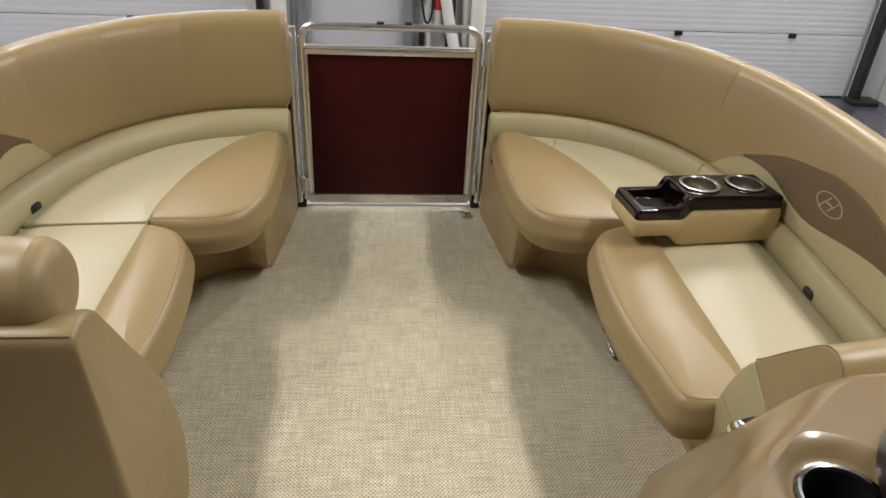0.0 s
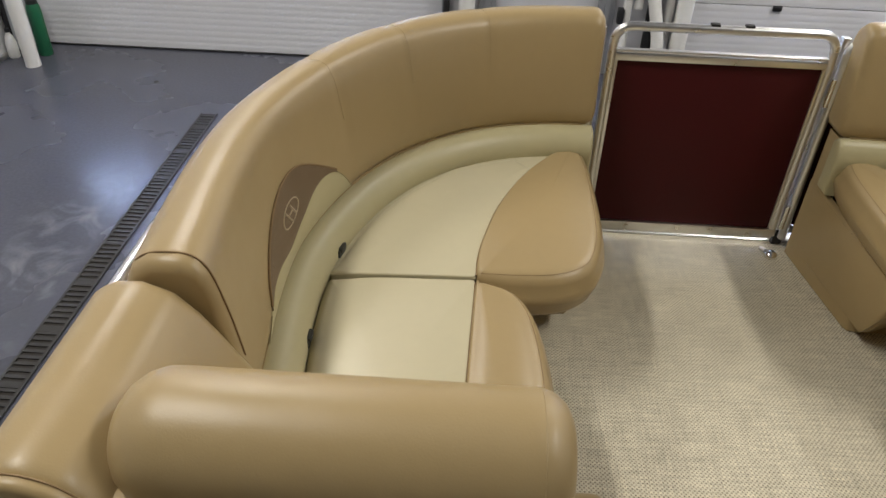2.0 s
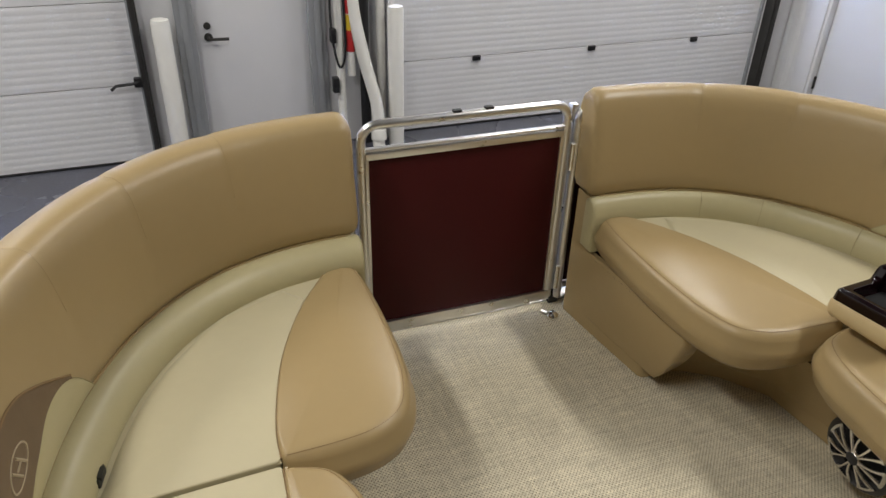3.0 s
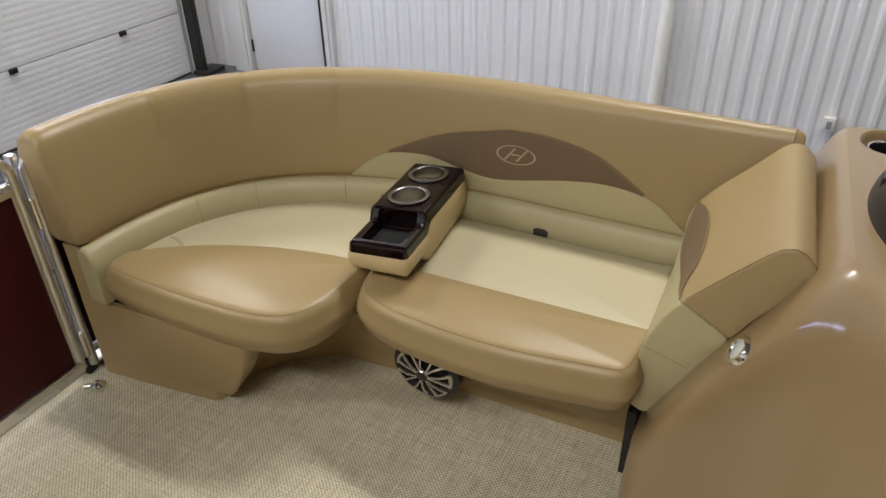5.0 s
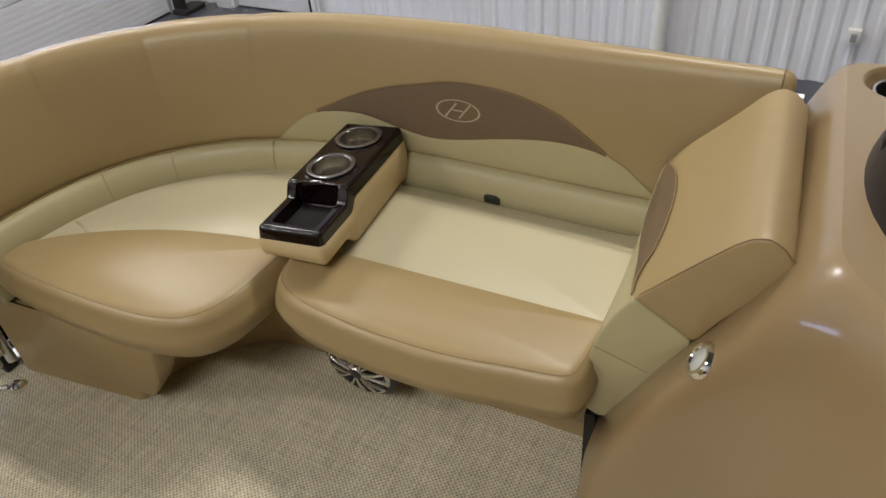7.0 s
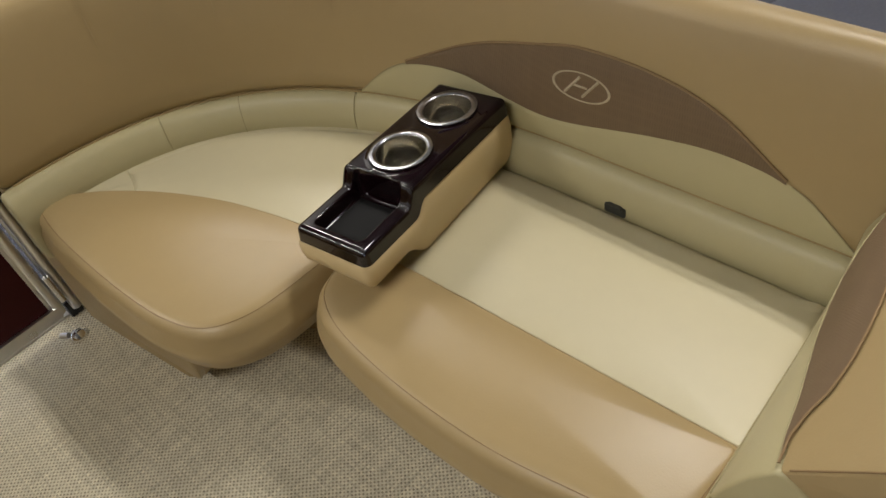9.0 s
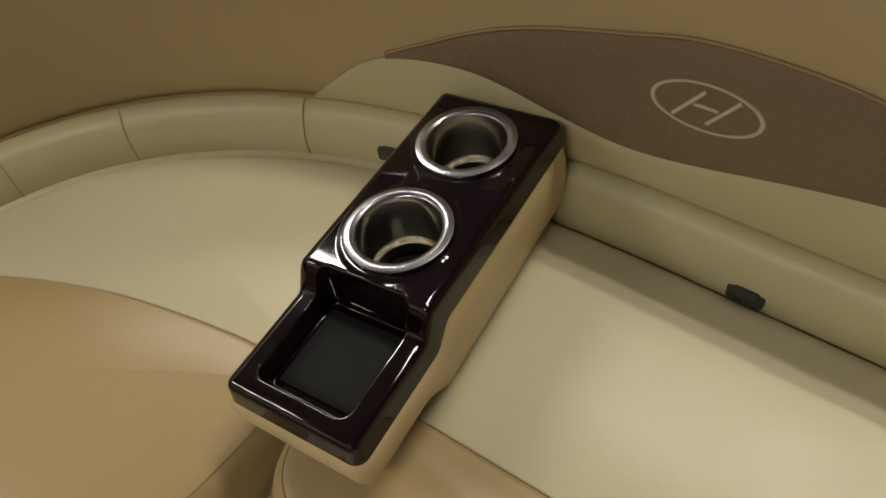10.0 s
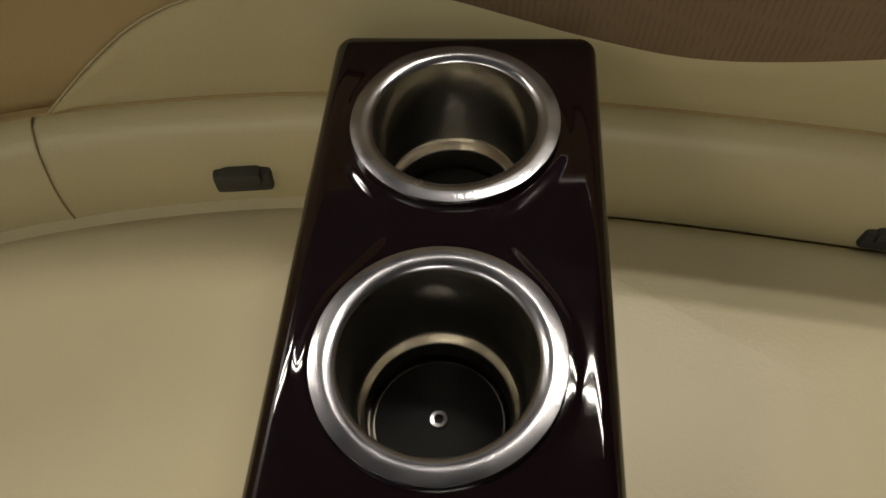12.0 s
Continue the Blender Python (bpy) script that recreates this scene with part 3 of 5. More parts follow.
for k in range(15):
    z = FLOOR_Z + 1.35 * k / 14
    rows.append([(-3.925 + (0.062 + 0.012 * math.sin(3 * w + k) + rnd.uniform(-0.006, 0.006)) * math.cos(w), 2.985 + (0.075 + 0.012 * math.cos(2 * w + k)) * math.sin(w), z) for w in np.linspace(0, 2 * math.pi, 17)[:-1]])
part("sack", Shape().grid(rows, True, False, True, True), BLACK, tools, "black cloth sack", angle=60)
part("handle", Shape().tube([(-3.90, 2.90, FLOOR_Z + 0.05), (-3.885, 2.92, FLOOR_Z + 1.5)], 0.012, 10), GREYTRIM, tools, "grey tool handle")
jug = thing("jug", "cream plastic jug on the floor in the corner", "jug", at=(-3.97, 2.86, FLOOR_Z))
part("body", Shape().lathe([(0.0, 0.0), (0.034, 0.0), (0.038, 0.012), (0.038, 0.10), (0.026, 0.15), (0.014, 0.165), (0.014, 0.185), (0.0, 0.186)], (-3.925, 2.87, FLOOR_Z), (0, 0, 1), 24), PVC, jug)
part("cap", Shape().lathe([(0.016, 0.18), (0.016, 0.205), (0.0, 0.208)], (-3.925, 2.87, FLOOR_Z), (0, 0, 1), 20), BLACK, jug, "dark cap")

hose = thing("drain_hose", "cream corrugated drain pipe leaning by the wall", "pipe", at=(0.55, 2.9, FLOOR_Z))
path = spline([(0.54, 2.88, FLOOR_Z + 0.03), (0.545, 2.93, -0.40), (0.47, 2.98, -0.05), (0.415, 3.02, 0.35), (0.40, 3.03, 1.2)])
part("pipe", Shape().tube(path, 0.042, 16), PVC, hose)
part("collar", Shape().tube(path[2:6], 0.052, 16), PVC, hose)
rods = thing("tool_bundle", "dark rods with a red and yellow sticker standing by the wall", "rods", at=(0.44, 3.03, FLOOR_Z))
part("rod", Shape().tube([(0.50, 3.05, FLOOR_Z), (0.50, 3.06, 1.3)], 0.035, 12), BLACK, rods)
part("rod", Shape().tube([(0.33, 3.02, FLOOR_Z), (0.33, 3.06, 1.3)], 0.028, 12), PVC, rods)
part("rod", Shape().tube([(0.615, 3.05, FLOOR_Z), (0.615, 3.06, 1.3)], 0.03, 12), PVC, rods)
part("sticker", Shape().lathe([(0.0295, 0), (0.0295, 0.14)], (0.40, 3.02, -0.04), (0, 0, 1), 14), REDM, rods, "red sticker")
part("sticker", Shape().lathe([(0.0295, 0), (0.0295, 0.12)], (0.40, 3.02, 0.205), (0, 0, 1), 14), REDM, rods, "red sticker")
part("sticker", Shape().lathe([(0.0293, 0), (0.0293, 0.10)], (0.40, 3.02, 0.10), (0, 0, 1), 14), YELM, rods, "yellow sticker")
part("rod", Shape().tube([(0.40, 3.02, -0.2), (0.40, 3.02, 1.3)], 0.028, 12), PVC, rods)
part("cable", Shape().tube(spline([(0.30, 3.0, 0.9), (0.27, 2.99, 0.2), (0.31, 2.99, -0.12), (0.36, 3.0, -0.02), (0.36, 3.02, 0.5)]), 0.008, 8), BLACK, rods, "black cable")
part("hook", Shape().box((0.265, 2.97, 0.03), (0.30, 3.03, 0.12), 0.006), BLACK, rods, "black wall hook")
part("hook", Shape().box((0.265, 2.97, -0.30), (0.305, 3.03, -0.20), 0.006), BLACK, rods, "black wall hook")

drain = thing("floor_drain", "black slotted trench drain in the floor", "drain", kind="structure", at=(-2.29, 0.6, FLOOR_Z))
part("channel", Shape().box((-2.338, -2.6, FLOOR_Z - 0.0), (-2.242, 2.12, FLOOR_Z + 0.004)), GAP_SHADE, drain)
s = Shape().box((-2.344, -2.6, FLOOR_Z), (-2.332, 2.12, FLOOR_Z + 0.010), 0.002).box((-2.248, -2.6, FLOOR_Z), (-2.236, 2.12, FLOOR_Z + 0.010), 0.002)
part("frame", s, TRACK, drain, "dark steel edge frame")
s = Shape()
y = -2.58
while y < 2.1:
    s.box((-2.332, y, FLOOR_Z + 0.004), (-2.248, y + 0.017, FLOOR_Z + 0.009))
    y += 0.034
for g in range(16):
    s.box((-2.332, -2.58 + 0.30 * g, FLOOR_Z + 0.004), (-2.248, -2.555 + 0.30 * g, FLOOR_Z + 0.0095))
ob = part("bars", s, TRACK, drain)
ob["kind"] = "stuff"
solo("dirt_clod", Shape().lathe([(0.0, 0.006), (0.012, 0.005), (0.018, 0.0)], (-2.797, 2.569, FLOOR_Z), (0, 0, 1), 9), BLACK, "small dark clod of dirt on the floor", "dirt")
solo("paper_scrap", Shape().box((-1.93, -0.03, FLOOR_Z), (-1.905, -0.01, FLOOR_Z + 0.006), 0.002), PAPER, "small pale scrap lying on the floor", "scrap")

# strip light fixtures over the room
for x, y in LAMP_SPOTS:
    f = thing("strip_light", "white twin-tube strip light under the ceiling", "strip light", "garage strip lights", at=(x, y, LAMP_Z))
    part("housing", Shape().box((x - 0.14, y - 0.85, LAMP_Z - 0.005), (x + 0.14, y + 0.85, LAMP_Z + 0.07), 0.01), WHITE, f)
    for dy in (-0.7, 0.7):
        part("hanger", Shape().tube([(x, y + dy, LAMP_Z + 0.06), (x, y + dy, 3.755)], 0.006), ALU, f)

# ---- boat: deck and floats ----
deck = thing("deck", "boat deck covered with beige woven vinyl flooring", "deck", kind="structure", at=(0, -2, 0))
part("flooring", Shape().box((-1.17, -4.6, -0.03), (1.17, 0.02, 0.0)), DECKVINYL, deck)
part("edge_trim", Shape().box((-1.2, 0.022, -0.07), (1.2, 0.07, 0.004), 0.004), ALU, deck, "aluminium deck edge")
for sx in (-1, 1):
    part("edge_trim", Shape().box((min(sx * 1.172, sx * 1.22), -4.6, -0.07), (max(sx * 1.172, sx * 1.22), 0.02, 0.002), 0.004), ALU, deck, "aluminium deck edge")
for sx in (-1, 1):
    part("pontoon", Shape().lathe([(0.0, 0.35), (0.12, 0.28), (0.22, 0.12), (0.285, -0.1), (0.285, -4.6), (0.0, -4.6)], (sx * 0.8, 0, -0.415), (0, 1, 0), 32), ALU, deck, "aluminium float tube under the deck")
s = Shape()
for k in range(8):
    s.box((-1.15, -0.3 - 0.6 * k, -0.13), (1.15, -0.24 - 0.6 * k, -0.03))
part("crossmember", s, ALU, deck, "aluminium cross members")

latch_stop = thing("gate_stop", "small polished dome gate stop on the deck", "gate stop", at=(0.285, -0.062, 0))
part("dome", Shape().lathe([(0.020, 0.0), (0.020, 0.004), (0.017, 0.012), (0.010, 0.018), (0.0, 0.020)], (0.285, -0.062, 0), (0, 0, 1), 24), CHROME, latch_stop)
part("peg", Shape().tube([(0.27, -0.05, 0.012), (0.258, -0.035, 0.012)], 0.007, 10), ALU, latch_stop)


# ---- bow gate ----
def gate():
    g = thing("bow_gate", "maroon panel gate in a polished aluminium tube frame, shut", "gate", at=(0, 0.02, 0.03))
    y = 0.0
    r = 0.0125
    x0, z0, z1, rc = 0.292, 0.04, 0.675, 0.045
    path = [(-x0, y, z0)]
    for k in range(9):
        a = math.pi - math.pi / 2 * k / 8
        path.append((-x0 + rc + rc * math.cos(a), y, z1 - rc + rc * math.sin(a)))
    for k in range(9):
        a = math.pi / 2 - math.pi / 2 * k / 8
        path.append((x0 - rc + rc * math.cos(a), y, z1 - rc + rc * math.sin(a)))
    path.append((x0, y, z0))
    part("frame", Shape().tube(path, r, 14), ALU, g)
    part("bottom_rail", Shape().box((-x0, y - 0.013, z0 - 0.008), (x0, y + 0.013, z0 + 0.026), 0.003), ALU, g)
    part("mid_rail", Shape().box((-x0 + 0.01, y - 0.012, 0.583), (x0 - 0.01, y + 0.012, 0.603), 0.004).box((-x0 + 0.01, y - 0.009, 0.606), (x0 - 0.01, y + 0.009, 0.613), 0.002), ALU, g)
    part("panel", Shape().box((-x0 + 0.012, y - 0.003, z0 + 0.012), (x0 - 0.012, y + 0.003, 0.588), 0.001), MAROON, g, "dark maroon sheet panel")
    for sx in (-1, 1):
        part("edge_channel", Shape().box((sx * (x0 - 0.012) - 0.006, y - 0.008, z0), (sx * (x0 - 0.012) + 0.006, y + 0.008, 0.59), 0.002), ALU, g)
    for z in (0.115, 0.52):
        part("hinge", Shape().tube([(x0 + 0.019, y - 0.014, z - 0.04), (x0 + 0.019, y - 0.014, z + 0.04)], 0.008, 10), CHROME, g, "polished hinge barrel")
    part("latch", Shape().box((-x0 - 0.026, y - 0.02, 0.08), (-x0 + 0.006, y - 0.008, 0.135), 0.003).tube([(-x0 - 0.012, y - 0.016, 0.05), (-x0 - 0.012, y - 0.016, 0.13)], 0.007, 10), CHROME, g, "polished gate latch")
    for x in (-0.035, 0.055):
        part("rivet", Shape().box((x - 0.012, y - 0.008, z1 + 0.010), (x + 0.012, y + 0.008, z1 + 0.017), 0.002), BLACK, g, "small black bumper")
    return g


gate()


def fence(s, y_end, label):
    f = thing("rail_fence", label, "railing", "side railings", at=(s * 0.9, -0.6, 0.0))
    p, nrm = side_curve(y_end, BEND[s])
    line = lambda u, z: [(s * (a + n[0] * u), b + n[1] * u, z) for (a, b), n in zip(p, nrm)]
    u = -0.050
    top = line(u, 0.620)
    x0, yy = 0.329, 0.0
    head = [(s * x0, yy, 0.03)] + [(s * (x0 + 0.045 - 0.045 * math.cos(w)), yy, 0.620 + 0.045 * math.sin(w)) for w in np.linspace(0, math.pi / 2, 7)]
    blend = [q for q in top if abs(q[0]) > x0 + 0.10]
    part("top_rail", Shape().tube(head + blend, 0.0125, 12), ALU, f)
    part("bottom_rail", Shape().tube([q for q in line(u, 0.035)], 0.0125, 10), ALU, f)
    q0 = [q for q in line(u, 0.05)]
    q1 = [q for q in line(u, 0.58)]
    sh = Shape().grid([q0, q1]).grid([line(u - 0.004, 0.05), line(u - 0.004, 0.58)])
    part("panel", sh, MAROON, f, "dark maroon sheet panel")
    part("mid_rail", Shape().tube(line(u, 0.585), 0.011, 8), ALU, f)
    n = len(p)
    for k in (n // 4, n // 2, 3 * n // 4, n - 2):
        a = line(u, 0.03)[k]
        part("post", Shape().tube([a, (a[0], a[1], 0.62)], 0.0115, 10), ALU, f)
    part("gate_post", Shape().box((min(s * 0.312, s * 0.332), 0.012, 0.0), (max(s * 0.312, s * 0.332), 0.036, 0.664), 0.003), ALU, f)
    part("post_cap", Shape().box((min(s * 0.306, s * 0.338), 0.006, 0.0), (max(s * 0.306, s * 0.338), 0.042, 0.05), 0.004), BLACK, f, "black plastic post foot")
    return f


fence(1, -1.63, "curved aluminium railing with maroon panels behind the lounge")
fence(-1, -1.52, "curved aluminium railing with maroon panels behind the lounge")

side_gate = thing("side_gate", "aluminium tube side gate with a maroon panel beside the lounge", "gate", at=(-1.165, -1.9, 0.03))
path = [(-1.165, -1.60, 0.04)] + [(-1.165, -1.60 - 0.05 + 0.05 * math.cos(w), 0.62 + 0.05 * math.sin(w)) for w in np.linspace(0, math.pi / 2, 8)]
path += [(-1.165, -2.25 + 0.05 - 0.05 * math.sin(w), 0.62 + 0.05 * math.cos(w)) for w in np.linspace(0, math.pi / 2, 8)] + [(-1.165, -2.25, 0.04)]
part("frame", Shape().tube(path, 0.0125, 12), ALU, side_gate)
part("panel", Shape().box((-1.168, -2.24, 0.05), (-1.162, -1.61, 0.59), 0.001), MAROON, side_gate, "dark maroon sheet panel")
part("mid_rail", Shape().box((-1.177, -2.24, 0.585), (-1.153, -1.61, 0.605), 0.004), ALU, side_gate)
part("bottom_rail", Shape().box((-1.177, -2.24, 0.03), (-1.153, -1.61, 0.055), 0.004), ALU, side_gate)
part("latch_plate", Shape().box((-1.176, -1.562, 0.568), (-1.144, -1.500, 0.596), 0.004), PVC, side_gate, "white plastic latch plate")
part("post", Shape().box((-1.178, -1.585, 0.0), (-1.152, -1.56, 0.66), 0.003), ALU, side_gate)


# ---- lounges ----
def thing_part(name, parent):
    ob = new(name)
    ob.empty_display_size = 0.03
    ob.parent = parent
    ob.matrix_parent_inverse = Matrix.Translation(-parent.location)
    return ob


def lens_patch(surface, ys, low, high, off=0.0022):
    """A thin sewn-on patch over a surface(y, z) -> (x, y, z, outward x, outward y)."""
    rows = []
    for y, a, b in zip(ys, low, high):
        row = []
        for k in range(9):
            z = a + (b - a) * k / 8
            x, yy, nx, ny = surface(y, z)
            d = off if 0 < k < 8 else off * 0.2
            row.append((x + nx * d, yy + ny * d, z))
        rows.append(row)
    return Shape().grid(rows)


def lounge(s, y_seat, y_back, label):
    """One curved bow lounge; s is +1 to starboard and -1 to port."""
    L = thing("bow_lounge", label, "lounge seat", "bow lounges", at=(s * 0.75, -0.7, 0.0))
    p, nrm = side_curve(y_back, BEND[s])
    if s < 0:
        p[:, 0] -= 0.10 * np.maximum(0.0, -0.72 - p[:, 1]) ** 1.2
    pb, nb = dense_ends(p, nrm, 0.028)
    profile = [(u - OUTER[s] if u < 0.03 else u, z) for u, z in BACK_PROFILE]
    ul = LUMBAR[s]
    shape = sweep(profile, pb, nb, s, 0.028, 0.022)
    ya, deep = (-1.0, 0.032) if s > 0 else (-0.75, -0.010)
    for k, (x, y, z) in enumerate(shape.v):
        f = min(1.0, max(0.0, (ya - y) / (ya - y_back))) * min(1.0, max(0.0, (abs(x) - 1.04) / 0.07))
        shape.v[k] = (x - s * deep * f, y, z)
    # the padding draws in along the stitched seams
    db = np.concatenate([[0], np.cumsum(np.linalg.norm(np.diff(pb, axis=0), axis=1))])
    count = len(profile)
    for i in range(len(pb)):
        pull = sum(math.exp(-((db[i] - q) / 0.012) ** 2) + 0.45 * math.exp(-((db[i] - q) / 0.05) ** 2) for q in SEAMS)
        for j, (u, z) in enumerate(profile):
            if pull > 0.01 and z > 0.50 and u > 0.0:
                f = 0.0022 * pull * min(1.0, (z - 0.50) / 0.12)
                x, y, zz = shape.v[i * count + j]
                shape.v[i * count + j] = (x - s * nb[i, 0] * f * (u > 0.05), y - nb[i, 1] * f * (u > 0.05), zz - f * (z > 0.66))
    back = part("backrest", shape, TAN, L, angle=60)
    # stations by arc length, for anything sewn on to the back
    def station(i, u, z):
        return (s * (p[i, 0] + nrm[i, 0] * u), p[i, 1] + nrm[i, 1] * u, z)

    # welts down the back
    n = len(p)
    d = np.concatenate([[0], np.cumsum(np.linalg.norm(np.diff(p, axis=0), axis=1))])
    for dist in SEAMS:
        i = int(np.argmin(abs(d - dist)))
        line = [station(i, front_u(z) + 0.0002, z) for z in np.linspace(0.60, 0.69, 8)] + [station(i, 0.0645, 0.7155), station(i, 0.044, 0.7245), station(i, 0.020, 0.7225)]
        part("seam", Shape().tube(line, 0.0005, 6), TAN, back, "stitched seam")
    # welt round the aft end of the back
    i = n - 2
    shift = [deep * min(1.0, max(0.0, (abs(p[i, 0] + nrm[i, 0] * u) - 1.04) / 0.07)) for u, z in BACK_PROFILE]
    loop = [(s * (p[i, 0] + nrm[i, 0] * u - d), p[i, 1] + nrm[i, 1] * u + 0.006, z) for (u, z), d in zip(profile, shift) if z > 0.50]
    part("end_welt", Shape().tube(spline(loop, 4), 0.0016, 6), THREAD, back, "stitched seam")
    # lumbar roll
    pl, nl = dense_ends(p, nrm, 0.02)
    keep = pl[:, 1] > y_seat - 0.02
    lum = part("lumbar_roll", sweep([(u if u < 0.11 else 0.105 + (u - 0.105) * (ul - 0.103) / 0.063, z) for u, z in LUMBAR_PROFILE], pl[keep], nl[keep], s, 0.012, 0.01), SAGE, L, "pale olive padded vinyl roll", angle=60)
    for y_seam in (-0.195, -0.285, -0.49) if s > 0 else ():
        i = int(np.argmin(abs(p[:, 1] + nrm[:, 1] * ul - y_seam)))
        part("seam", Shape().tube([station(i, u + 0.0004, z + 0.0004) for u, z in spline([(u if u < 0.11 else 0.105 + (u - 0.105) * (ul - 0.103) / 0.063, z) for u, z in LUMBAR_PROFILE[2:9]], 4)], 0.0008, 6), OLIVETHREAD, lum, "stitched seam")
    part("shadow_gap", sweep([(0.06, 0.418), (0.06, 0.436), (0.109, 0.4355), (0.109, 0.428)], p[2:-2], nrm[2:-2], s), TAN, L)

    # sewn-on patches with the emblem
    ys_all = p[:, 1] + nrm[:, 1] * 0.105

    def surface(y, z):
        i = float(np.interp(-y, -ys_all, np.arange(n)))
        k = min(n - 2, int(i))
        f = i - k
        q = p[k] * (1 - f) + p[k + 1] * f
        m = nrm[k] * (1 - f) + nrm[k + 1] * f
        u = front_u(z)
        return s * (q[0] + m[0] * u), q[1] + m[1] * u, s * m[0], m[1]

    if s > 0:
        mid = [(-1.418, 0.437), (-1.332, 0.514), (-1.252, 0.529), (-1.18, 0.531), (-1.08, 0.516), (-0.952, 0.488), (-0.888, 0.481), (-0.808, 0.496), (-0.716, 0.523), (-0.604, 0.520), (-0.553, 0.499), (-0.492, 0.437)]
        top = [(-1.300, 0.522), (-1.188, 0.588), (-1.08, 0.616), (-0.96, 0.621), (-0.88, 0.608), (-0.746, 0.578), (-0.604, 0.520)]
        cy, cz, size = -0.964, 0.560, 0.97
    else:
        mid = [(-1.035, 0.437), (-0.984, 0.482), (-0.93, 0.491), (-0.876, 0.488), (-0.80, 0.472), (-0.712, 0.492), (-0.648, 0.518), (-0.60, 0.522), (-0.552, 0.511), (-0.52, 0.475), (-0.496, 0.437)]
        top = [(-0.990, 0.482), (-0.964, 0.528), (-0.90, 0.570), (-0.812, 0.599), (-0.72, 0.600), (-0.648, 0.572), (-0.552, 0.511)]
        cy, cz, size = -0.778, 0.538, 0.88
    mid_y, mid_z = zip(*mid)
    ys = np.linspace(mid_y[0], mid_y[-1], 60)
    mz = np.interp(ys, mid_y, mid_z)
    mz = soften(mz[:, None], 6, False)[:, 0]
    sage = lens_patch(surface, ys, [0.437] * len(ys), mz, 0.0018)
    part("lower_patch", sage, SAGE, back, "pale olive sewn-on panel")
    yb = np.linspace(top[0][0], top[-1][0], 60)
    curve = np.array(spline(top, 10))
    tz = np.interp(yb, curve[:, 0], curve[:, 1])
    lz = np.interp(yb, ys, mz) - 0.002
    part("upper_patch", lens_patch(surface, yb, lz, np.maximum(tz, lz + 0.001), 0.0030), PATCHWEAVE, back, "brown textured sewn-on panel")

    def on_back(y, z, off=0.004):
        x, yy, nx, ny = surface(y, z)
        return (x + nx * off, yy + ny * off, z)

    part("piping", Shape().tube([on_back(y, z + 0.001, 0.002) for y, z in zip(yb, np.maximum(tz, lz))], 0.0022, 6), THREAD, back, "brown piping")
    tail = [(y, z) for y, z in zip(ys, mz) if (y < top[0][0] or y > top[-1][0])]
    for part_of in ([q for q in tail if q[0] < cy], [q for q in tail if q[0] > cy]):
        if len(part_of) > 2:
            part("edge_seam", Shape().tube([on_back(y, z, 0.0016) for y, z in part_of], 0.0010, 6), OLIVETHREAD, back, "stitched seam")
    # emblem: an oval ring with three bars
    rows = [[on_back(cy + 0.056 * size * r * math.cos(w), cz + 0.0255 * size * r * math.sin(w), o) for w in np.linspace(0, 2 * math.pi, 49)[:-1]]
            for r, o in ((0.91, 0.0030), (0.92, 0.0042), (0.99, 0.0042), (1.0, 0.0030))]
    part("emblem_ring", Shape().grid(rows, True), EMBROIDERY, back, "embroidered pale oval ring")
    for ya, za, yb2, zb, w in ((-0.936, 0.549, -0.963, 0.582, 0.0038), (-0.970, 0.549, -0.997, 0.582, 0.0038), (-0.953, 0.5655, -0.978, 0.5655, 0.0028)):
        part("emblem_bar", Shape().tube([on_back(cy + (ya + (yb2 - ya) * k / 4 + 0.966) * size, cz + (za + (zb - za) * k / 4 - 0.565) * size, 0.0032) for k in range(5)], w * 0.7, 6), EMBROIDERY, back, "embroidered pale bar")

    # bow cushion: tan leaf on the aisle side and a cream seat panel
    seat_edge = [(0.44, -ul)] + [tuple(p[i] + nrm[i] * ul) for i in range(n) if p[i, 0] + nrm[i, 0] * ul > 0.46 and p[i, 1] > -0.99]
    seat_edge = [q for q in seat_edge if q[1] > -0.742]
    lx = 0.0 if s > 0 else -0.022
    leaf = spline([(0.405 + lx, -0.10), (0.459 + lx, -0.165), (0.540 + lx, -0.293), (0.600 + lx, -0.43), (0.632 + lx, -0.55), (0.650 + lx, -0.65), (0.654 + lx, -0.722)])
    split_out = (seat_edge[-1][0], -0.742)
    plate = Shape()
    full = seat_edge + [split_out, (0.654 + lx, -0.728)] + list(reversed([tuple(q) for q in leaf]))
    plate.v = [(s * a, b, SEAT_Z - 0.010) for a, b in full]
    plate.f = [tuple(range(len(full)))]
    cream_a = [q for q in seat_edge if q[0] > 0.53] + [split_out, (0.654 + lx, -0.728)] + list(reversed([tuple(q) for q in leaf[20:]]))
    cush = thing_part("seat_cushion", L)
    sh, welt, big = cushion(mirror(cream_a, s), 0.25, SEAT_Z - 0.004, lambda x, y: 0.030 if (abs(x) > 0.72 and y > -0.73) or y > -0.25 else 0.004, 0.01, 0.006, 0, 1)
    part("seat_panel", sh, CREAM, cush, "cream vinyl seat panel", angle=60)
    part("panel_backing", plate, CREAM, cush)
    front_a = spline([(0.362, -0.105), (0.343, -0.20), (0.337, -0.35), (0.340, -0.50), (0.352, -0.60), (0.385, -0.68), (0.45, -0.722), (0.54, -0.735), (0.654 + lx, -0.732)])
    tan_a = [tuple(q) for q in leaf] + list(reversed([tuple(q) for q in front_a]))
    edge = lambda x, y: 0.034 if (abs(x) < 0.365 or y < -0.66 - 0.0 and abs(x) < 0.62 - 0.0) else (0.006 if abs(x) > 0.45 else 0.02)
